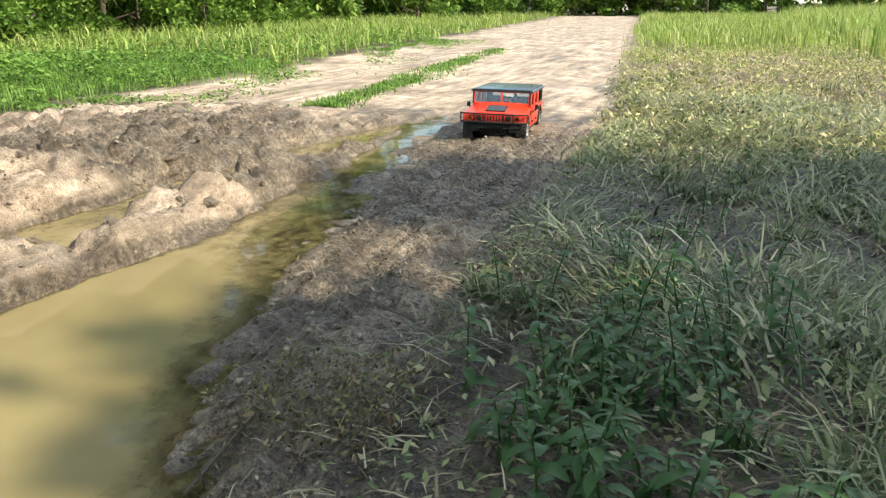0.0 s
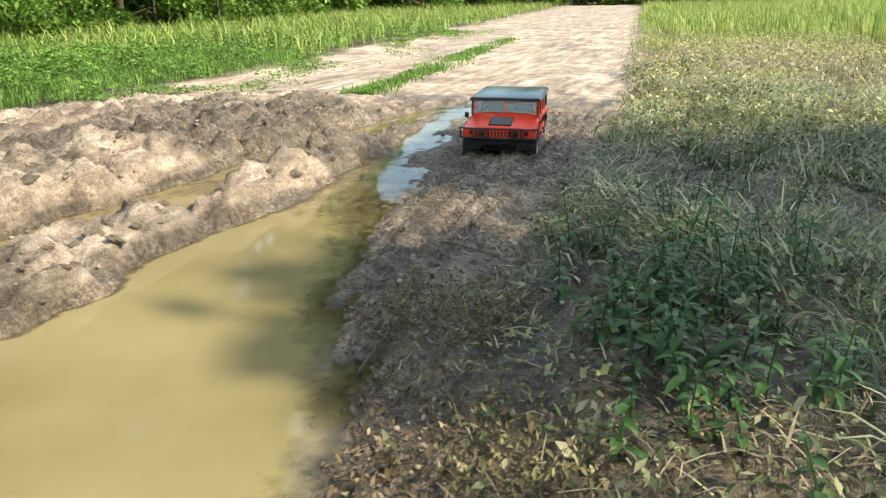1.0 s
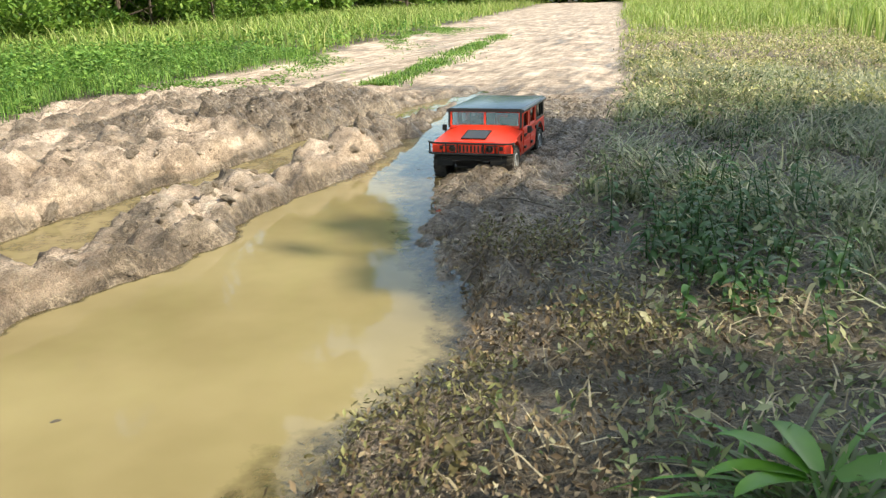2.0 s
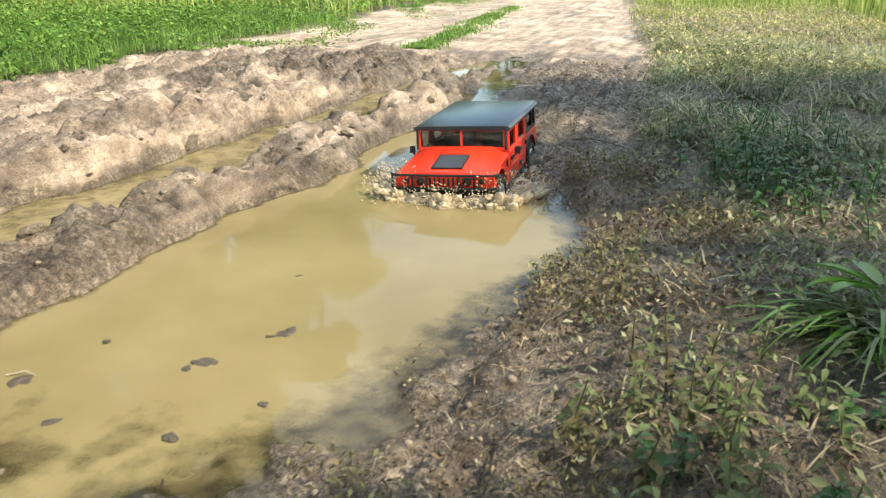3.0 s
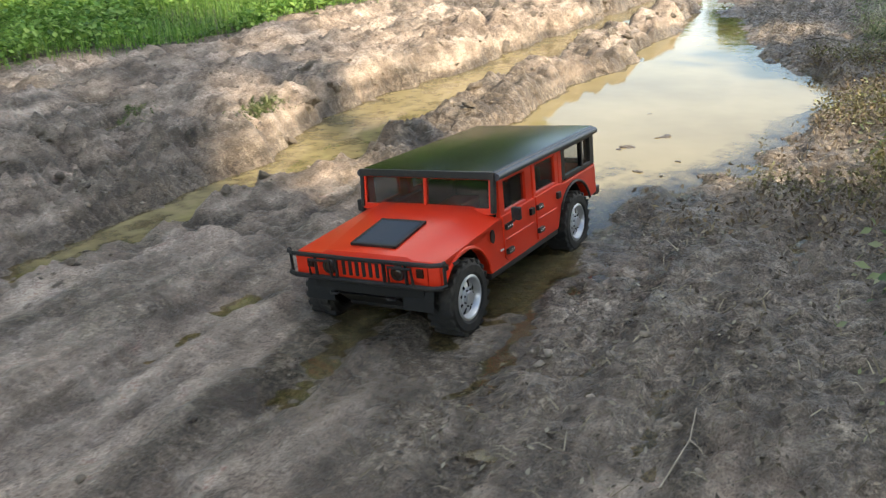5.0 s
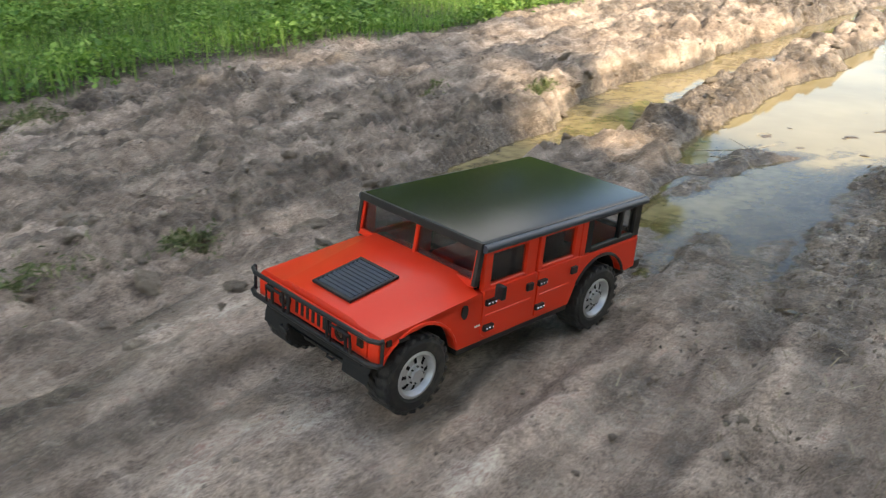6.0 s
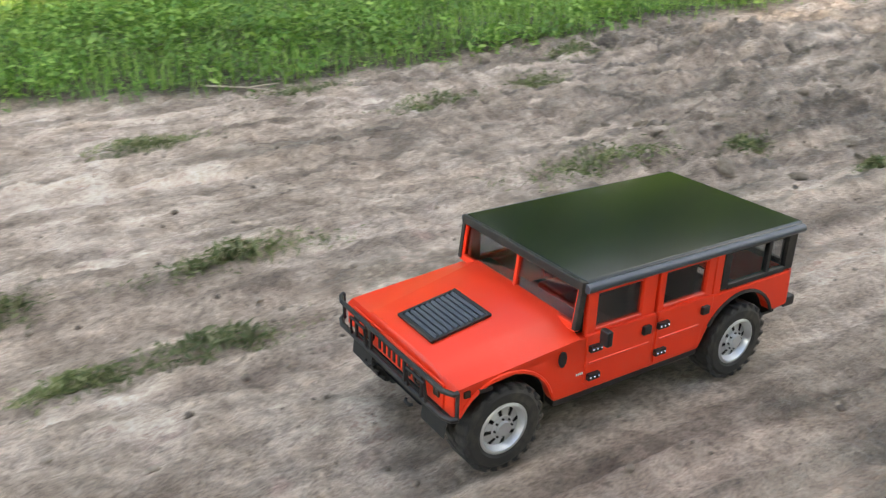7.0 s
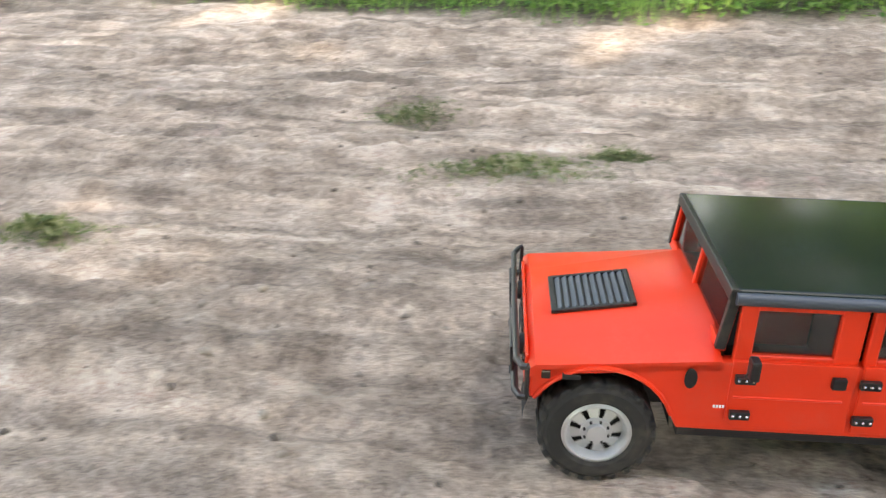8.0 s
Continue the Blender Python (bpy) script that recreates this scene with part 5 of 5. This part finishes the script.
            a_ = [bm.verts.new((x, s * (HW - 0.02), z)) for x, z in pr]
            b_ = [bm.verts.new((x, s * 0.085, z)) for x, z in pr]
            for i in range(len(pr) - 1):
                bm.faces.new((a_[i], a_[i + 1], b_[i + 1], b_[i]))
            part("wheel_housing", bm, DARKIN, car)
        # mirror
        bm = bmesh.new()
        tube(bm, [(0.104, s * (HW + 0.002), 0.176), (0.100, s * (HW + 0.022), 0.190), (0.096, s * (HW + 0.026), 0.202)], 0.003, 6)
        mir = part("wing_mirror", bm, BLACK, car, "black wing mirror")
        part("mirror_housing", boxed((0.088, s * (HW + 0.026) - 0.010, 0.190), (0.100, s * (HW + 0.026) + 0.010, 0.218), 0.003), BLACK, mir)
        # side lamps, filler cap and badge
        part("side_marker", boxed((0.303, s * (HW + 0.002) - 0.003, 0.162), (0.327, s * (HW + 0.002) + 0.003, 0.169), 0.001), BLACK, car)
        bm = bmesh.new()
        bmesh.ops.create_cone(bm, cap_ends=True, segments=20, radius1=0.011, radius2=0.009, depth=0.006, matrix=pose(0.163, s * (HW + 0.001), 0.172, 90, 0, 0) @ Matrix.Diagonal((0.75, 1.35, 1, 1)))
        part("side_vent_cap", bm, BLACK, car, "oval black vent cap")
        bm = bmesh.new()
        for k in range(4):
            box(bm, (0.126 - k * 0.004, s * HW if s > 0 else -HW - 0.0012, 0.128), (0.1285 - k * 0.004, HW + 0.0012 if s > 0 else -HW, 0.132))
        part("badge", bm, WHITE, car, "tiny white badge")
    # bonnet: a flat middle, sloping shoulders
    bm = bmesh.new()
    xs = [0.126, 0.17, 0.22, 0.28, 0.335, 0.362, 0.371]
    rows = []
    for x in xs:
        f = (x - 0.126) / 0.245
        zt = 0.2235 - 0.040 * f - (0.012 if x > 0.368 else 0.0)
        wi = 0.118 - 0.020 * f
        zo = 0.1975 - 0.020 * f - (0.006 if x > 0.368 else 0.0)
        rows.append([bm.verts.new((x, y, z)) for y, z in ((-HW, zo - 0.014), (-HW, zo), (-wi - 0.012, zt - 0.006), (-wi, zt), (0, zt + 0.001), (wi, zt), (wi + 0.012, zt - 0.006), (HW, zo), (HW, zo - 0.014))])
    for a, b in zip(rows, rows[1:]):
        for k in range(8):
            bm.faces.new((a[k], a[k + 1], b[k + 1], b[k]))
    bm.faces.new(rows[0])
    low = [bm.verts.new((0.371, v.co.y, 0.130)) for v in rows[-1]]
    for k in range(8):
        bm.faces.new((rows[-1][k], rows[-1][k + 1], low[k + 1], low[k]))
    part("bonnet", bm, RED, car, smooth=True)
    # bonnet louvre
    tilt = math.degrees(math.atan2(0.040, 0.245))
    gm = pose(0.277, 0, 0.1995, 0, tilt, 0)
    bm = bmesh.new()
    for lo, hi in (((-0.060, -0.056, 0), (-0.052, 0.056, 0.006)), ((0.052, -0.056, 0), (0.060, 0.056, 0.006)), ((-0.060, -0.056, 0), (0.060, -0.050, 0.006)), ((-0.060, 0.050, 0), (0.060, 0.056, 0.006))):
        box(bm, lo, hi, 0.001, 1, gm)
    box(bm, (-0.056, -0.052, -0.002), (0.056, 0.052, 0.0018), 0, 1, gm)
    lou = part("bonnet_grille", bm, BLACK, car, "black slatted bonnet grille")
    slat = boxed((-0.0036, -0.049, -0.0012), (0.0036, 0.049, 0.0012), 0.0005, 1)
    first = part("slat", slat, EDGE, lou, m=gm @ pose(-0.047, 0, 0.0042, 0, 25, 0))
    for k in range(1, 10):
        share("slat", first.data, lou, gm @ pose(-0.047 + k * 0.0104, 0, 0.0042, 0, 25, 0))
    # grille slots and lamps
    face = part("grille_panel", boxed((0.370, -0.150, 0.134), (0.3745, 0.150, 0.176), 0.0015), RED, car)
    slot = None
    for k in range(7):
        y = (k - 3) * 0.0165
        if slot is None:
            slot = part("grille_slot", boxed((0.3735, -0.004, 0.140), (0.3762, 0.004, 0.170), 0.001), BLACK, face, m=pose(0, y, 0))
        else:
            share("grille_slot", slot.data, face, pose(0, y, 0))
    for s in (1, -1):
        bm = bmesh.new()
        bmesh.ops.create_cone(bm, cap_ends=True, segments=24, radius1=0.0165, radius2=0.0145, depth=0.008, matrix=pose(0.377, s * 0.084, 0.156, 0, 90, 0))
        lamp = part("headlight", bm, BLACK, car, "round headlight in a black ring")
        bm = bmesh.new()
        bmesh.ops.create_uvsphere(bm, u_segments=20, v_segments=10, radius=0.0125, matrix=Matrix.Translation((0.379, s * 0.084, 0.156)) @ Matrix.Diagonal((0.35, 1, 1, 1)))
        part("lens", bm, LENS, lamp, smooth=True)
        part("turn_lamp", boxed((0.372, s * 0.134 - 0.008, 0.150), (0.378, s * 0.134 + 0.008, 0.168), 0.002), LENS, car, "dark orange turn lamp")
        part("corner_lamp", boxed((0.342, s * HW - 0.003, 0.160), (0.354, s * HW + 0.003, 0.172), 0.002), LENS, car)
    # front guard of bent bars
    guard = part("brush_guard", tube(bmesh.new(), [(0.372, 0.190, 0.138), (0.380, 0.186, 0.136), (0.387, 0.168, 0.135), (0.388, 0, 0.134), (0.387, -0.168, 0.135), (0.380, -0.186, 0.136), (0.372, -0.190, 0.138)], 0.0052, 8), BLACK, car, "black tubular front guard")
    part("guard_rail", tube(bmesh.new(), [(0.372, 0.190, 0.184), (0.379, 0.187, 0.182), (0.387, 0.168, 0.181), (0.388, 0, 0.180), (0.387, -0.168, 0.181), (0.379, -0.187, 0.182), (0.372, -0.190, 0.184)], 0.0046, 8), BLACK, guard)
    for y in (0.188, 0.110, 0.058, -0.058, -0.110, -0.188):
        x = 0.373 if abs(y) > 0.15 else 0.388
        part("guard_post", tube(bmesh.new(), [(x, y, 0.136), (x, y, 0.183)], 0.0034, 8), BLACK, guard)
    for y in (0.098, -0.098):
        part("guard_hoop", tube(bmesh.new(), [(0.390, y - 0.028, 0.138), (0.392, y - 0.026, 0.172), (0.392, y + 0.026, 0.172), (0.390, y + 0.028, 0.138)], 0.003, 8), BLACK, guard)
    # front bumper, skid plate, chassis
    bm = boxed((0.340, -0.135, 0.100), (0.370, 0.135, 0.124), 0.004)
    bump = part("front_bumper", bm, DARKIN, car, "black front bumper")
    for y in (0.07, -0.07):
        bm = bmesh.new()
        tube(bm, [(0.386, y - 0.01, 0.106), (0.390, y - 0.008, 0.104), (0.390, y + 0.008, 0.104), (0.386, y + 0.01, 0.106)], 0.003, 6)
        part("tow_hook", bm, BLACK, bump)
    part("skid_plate", prism([(0.372, 0.098), (0.33, 0.062), (0.20, 0.058), (0.20, 0.09)], -0.075, 0.075, 0.002), BLACK, car)
    part("chassis", boxed((-0.36, -0.075, 0.062), (0.34, 0.075, 0.098), 0.006), BLACK, car, "black chassis tub")
    for x in (0.275, -0.275):
        part("axle", tube(bmesh.new(), [(x, -0.150, 0.0785), (x, 0.150, 0.0785)], 0.010, 10), BLACK, car)
    part("floor_pan", boxed((-0.412, -0.155, 0.096), (0.125, 0.155, 0.102)), DARKIN, car)
    part("firewall", boxed((0.121, -0.160, 0.10), (0.127, 0.160, 0.212)), DARKIN, car)
    # windscreen frame, divider, panes
    bm = bmesh.new()
    fm = pose(0.128, 0, 0.212, 0, -7, 0)
    for lo, hi in (((-0.006, -0.168, 0.0), (0.006, -0.158, 0.082)), ((-0.006, 0.158, 0.0), (0.006, 0.168, 0.082)), ((-0.006, -0.168, 0.069), (0.006, 0.168, 0.082)), ((-0.006, -0.168, -0.004), (0.006, 0.168, 0.009)), ((-0.006, -0.004, 0.0), (0.006, 0.004, 0.080))):
        box(bm, lo, hi, 0.0012, 1, fm)
    wf = part("windscreen_frame", bm, RED, car, "red windscreen frame with middle post")
    for y0, y1 in ((-0.158, -0.004), (0.004, 0.158)):
        p = part("windscreen_pane", box(bmesh.new(), (-0.0008, y0, 0.009), (0.0008, y1, 0.0695), 0, 1, fm), GLASS, wf)
        p.visible_shadow = False
    bm = bmesh.new()
    box(bm, (-0.004, -0.172, 0.070), (0.0105, 0.172, 0.086), 0.002, 2, fm)
    box(bm, (-0.004, -0.172, 0.0), (0.009, -0.163, 0.075), 0.001, 1, fm)
    box(bm, (-0.004, 0.163, 0.0), (0.009, 0.172, 0.075), 0.001, 1, fm)
    part("windscreen_trim", bm, BLACK, wf, "black rubber trim")
    # roof with rolled edge
    bm = bmesh.new()
    box(bm, (-0.426, -HW + 0.002, 0.279), (0.124, HW - 0.002, 0.2975), 0.0075, 3)
    for v in bm.verts:
        if v.co.z > 0.29:
            v.co.z += 0.006 * (1 - (v.co.y / HW) ** 2) - 0.006 * max(0, -(v.co.x + 0.1))
    part("roof", bm, ROOF, car, "dark green-black lacquered roof", True)
    for s in (1, -1):
        bm = tube(bmesh.new(), [(-0.424, s * (HW - 0.001), 0.283), (-0.15, s * (HW + 0.0005), 0.286), (0.122, s * (HW - 0.001), 0.287)], 0.0085, 10)
        part("roof_edge", bm, EDGE, car, "grey rolled roof edge", True)
    # back end
    bm = bmesh.new()
    box(bm, (-0.418, -HW + 0.003, 0.12), (-0.408, HW - 0.003, 0.200), 0.002, 1)
    part("tailgate", bm, RED, car)
    bm = bmesh.new()
    for lo, hi in (((-0.417, -HW + 0.003, 0.199), (-0.408, HW - 0.003, 0.212)), ((-0.417, -HW + 0.003, 0.262), (-0.408, HW - 0.003, 0.284)), ((-0.417, -HW + 0.003, 0.199), (-0.408, -HW + 0.028, 0.284)), ((-0.417, HW - 0.028, 0.199), (-0.408, HW - 0.003, 0.284)), ((-0.417, -0.010, 0.199), (-0.408, 0.010, 0.284))):
        box(bm, lo, hi, 0.001, 1)
    part("rear_window_frame", bm, BLACK, car, "black rear window frame")
    part("rear_bumper", boxed((-0.446, -HW + 0.002, 0.112), (-0.414, HW - 0.002, 0.134), 0.004), BLACK, car, "black rear bumper")
    # inside
    part("dashboard", boxed((0.075, -0.150, 0.165), (0.121, 0.150, 0.208), 0.006), DARKIN, car)
    for x in (0.0, -0.16):
        for y in (0.075, -0.075):
            bm = bmesh.new()
            box(bm, (x - 0.04, y - 0.042, 0.102), (x + 0.04, y + 0.042, 0.150), 0.006)
            box(bm, (x - 0.052, y - 0.042, 0.140), (x - 0.034, y + 0.042, 0.235), 0.006)
            part("seat", bm, DARKIN, car, "dark seat")
    part("gear_box_cover", boxed((-0.03, -0.02, 0.15), (0.06, 0.045, 0.205), 0.006), RED, car, "red cover inside the cabin")
    wheels = []
    for x, s in ((0.275, 1), (0.275, -1), (-0.275, 1), (-0.275, -1)):
        wheels.append((build_wheel(car, x, s * 0.152), x, s))
    return car, wheels


car, wheels = build_car()
CAR_ROWS = [
    (0.0, -1.327, 4.990, -0.020, -1.4, -1.2, -84.5),
    (0.5, -1.292, 4.470, -0.025, -1.2, -1.0, -85.0),
    (1.0, -1.205, 3.830, -0.026, -1.0, 0.3, -82.0),
    (2.5, -1.164, 2.163, -0.054, 0.9, -0.3, -92.0),
    (3.0, -1.205, 1.302, -0.088, 3.2, 1.6, -89.5),
    (3.5, -1.180, 0.395, -0.090, 2.2, -2.6, -86.6),
    (4.0, -1.235, -0.356, -0.083, 6.0, -2.4, -89.0),
    (5.5, -1.514, -2.260, 0.003, 4.0, -2.6, -98.0),
    (6.0, -1.635, -2.932, 0.040, -4.0, -3.4, -99.5),
    (6.5, -1.679, -3.632, 0.041, 0.0, -2.5, -94.1),
    (7.0, -1.638, -4.420, 0.068, -1.8, -2.5, -87.0),
    (7.5, -1.524, -5.354, 0.100, 0.0, -2.1, -85.2),
    (8.0, -1.442, -6.293, 0.122, 2.2, -2.7, -83.2),
]


# ---- churned water about the wheels ----
def splash_mesh(name, seed, fan, count, reach, rise):
    """Ragged tongues of water and fine drops thrown up in a fan."""
    r = random.Random(seed)
    ball = bmesh.new()
    bmesh.ops.create_icosphere(ball, subdivisions=2, radius=1)
    bv, bf = [v.co.copy() for v in ball.verts], [[v.index for v in f.verts] for f in ball.faces]
    ball.free()
    vs, fs = [], []
    for i in range(count):
        a = radians(r.uniform(*fan))
        big = i < count // 7
        f = r.uniform(0, 0.55) if big else r.uniform(0.1, 1) ** 0.7
        d = 0.015 + reach * f * r.uniform(0.6, 1.0)
        z = rise * math.sin(math.pi * min(0.95, 0.2 + 0.7 * f)) * (r.uniform(0.0, 0.55) if big else r.uniform(0.2, 1.9))
        s = r.uniform(0.012, 0.027) if big else r.uniform(0.0012, 0.0042)
        m = Matrix.Translation((d * math.cos(a), d * math.sin(a), z)) @ Euler((r.uniform(-0.3, 0.3), r.uniform(-1.3, -0.2), a)).to_matrix().to_4x4() @ Matrix.Diagonal((s * r.uniform(1.1, 1.9), s * r.uniform(0.6, 1.0), s * (r.uniform(0.45, 0.75) if big else r.uniform(0.5, 0.9)), 1))
        k, o = len(vs), Vector((i * 3.1, seed, 0))
        for c in bv:
            p = m @ (c * (1 + (0.5 * noise.noise(c * 1.2 + o) if big else 0)))
            vs.append(p)
        fs += [[k + j for j in q] for q in bf]
    return mesh_np(name, np.array(vs), None, np.array(fs), FOAM, True)


def wave_mesh():
    """The rumpled sheet of water pushed along by the car."""
    xs, ys = np.linspace(-0.70, 0.50, 110), np.linspace(-0.30, 0.30, 62)
    X, Y = np.meshgrid(xs, ys)
    e = np.clip(np.minimum(np.minimum((X + 0.70) / 0.5, (0.50 - X) / 0.16), (0.30 - np.abs(Y)) / 0.13), 0, 1)
    wob = 1 + 0.7 * fbm(X * 7, Y * 7, 301, 3)
    e = step(0.0, 1.0, e * wob)
    Z = -0.022 + e * (0.020 + 0.020 * np.abs(fbm(X * 9, Y * 9, 300, 4)) + 0.030 * np.exp(-((X - 0.36) / 0.09) ** 2) * (0.6 + fbm(X * 9, Y * 9, 305, 3)))
    i = np.arange(X.size).reshape(X.shape)
    return mesh_np("bow_wave", np.stack([X, Y, Z], -1), np.stack([i[:-1, :-1], i[:-1, 1:], i[1:, 1:], i[1:, :-1]], -1), None, FOAM, True)


wave = tagged(new("bow_wave", wave_mesh()), "rumpled brown wave pushed up by the model car", "water wave")
SPRAYS = []
for k, (dx, dy, fan, reach, rise) in enumerate(((0.33, 0.17, (-40, 110), 0.17, 0.075), (0.33, -0.17, (-110, 40), 0.17, 0.075), (0.38, 0.0, (-70, 70), 0.13, 0.05), (0.22, 0.21, (60, 170), 0.16, 0.05), (0.22, -0.21, (-170, -60), 0.16, 0.05), (-0.25, 0.21, (70, 200), 0.20, 0.06), (-0.25, -0.21, (-200, -70), 0.18, 0.05))):
    SPRAYS.append((tagged(new("water_spray", splash_mesh("water_spray", 50 + k, fan, 260, reach, rise)), "muddy drops and tongues of water thrown up beside a wheel", "water spray", "spray of the model car", "stuff"), dx, dy, k))


def car_at(t):
    c = np.array(CAR_ROWS)
    return [float(np.interp(t, c[:, 0], c[:, i])) for i in range(1, 7)]


def motions():
    """Keys all that moves: the car, its wheels, and the water it throws up."""
    walk(car, [(t, pose(x, y, z, rx, ry, rz)) for t, x, y, z, rx, ry, rz in CAR_ROWS])
    run, last, rolled = [], car_at(0), 0.0
    for f in range(241):
        p = car_at(f / 30)
        rolled += math.degrees(math.hypot(p[0] - last[0], p[1] - last[1]) / 0.0785)
        last = p
        run.append((f / 30, rolled))
    for w, x, s in wheels:
        side = 0 if s > 0 else 180
        walk(w, [(t, pose(x, s * 0.152, 0.0785) @ pose(0, 0, 0, 0, a, 0) @ pose(0, 0, 0, 0, 0, side)) for t, a in run])
    ts = [0.0, 2.2, 2.5, 2.7, 2.9, 3.1, 3.3, 3.5, 3.7, 3.9, 4.1, 4.3, 4.6, 5.0, 8.0]
    up = [-0.60, -0.60, -0.45, -0.07, 0.0, 0.0, 0.0, 0.0, -0.01, -0.035, -0.06, -0.12, -0.35, -0.60, -0.60]
    rows = []
    for t, u in zip(ts, up):
        q = car_at(min(max(t, 2.2), 4.6))
        rows.append((t, pose(q[0], q[1], WATER_Z + u, 0, 0, q[5])))
    walk(wave, rows)
    for ob, dx, dy, k in SPRAYS:
        rows = []
        lag = 0.0 if dx > 0 else 0.25
        for j, (t, u) in enumerate(zip(ts, up)):
            q = car_at(min(max(t, 2.2), 4.6))
            hop = 0.012 * math.sin(j * 2.1 + k * 1.3)
            m = pose(q[0], q[1], WATER_Z, 0, 0, q[5]) @ pose(dx + 0.01 * math.sin(j * 1.7 + k), dy, min(u if t > 3 else u - lag * 0.2, 0) + hop - 0.012, 0, 0, 9 * math.sin(j * 1.3 + k))
            rows.append((t, m))
        walk(ob, rows)


motions()
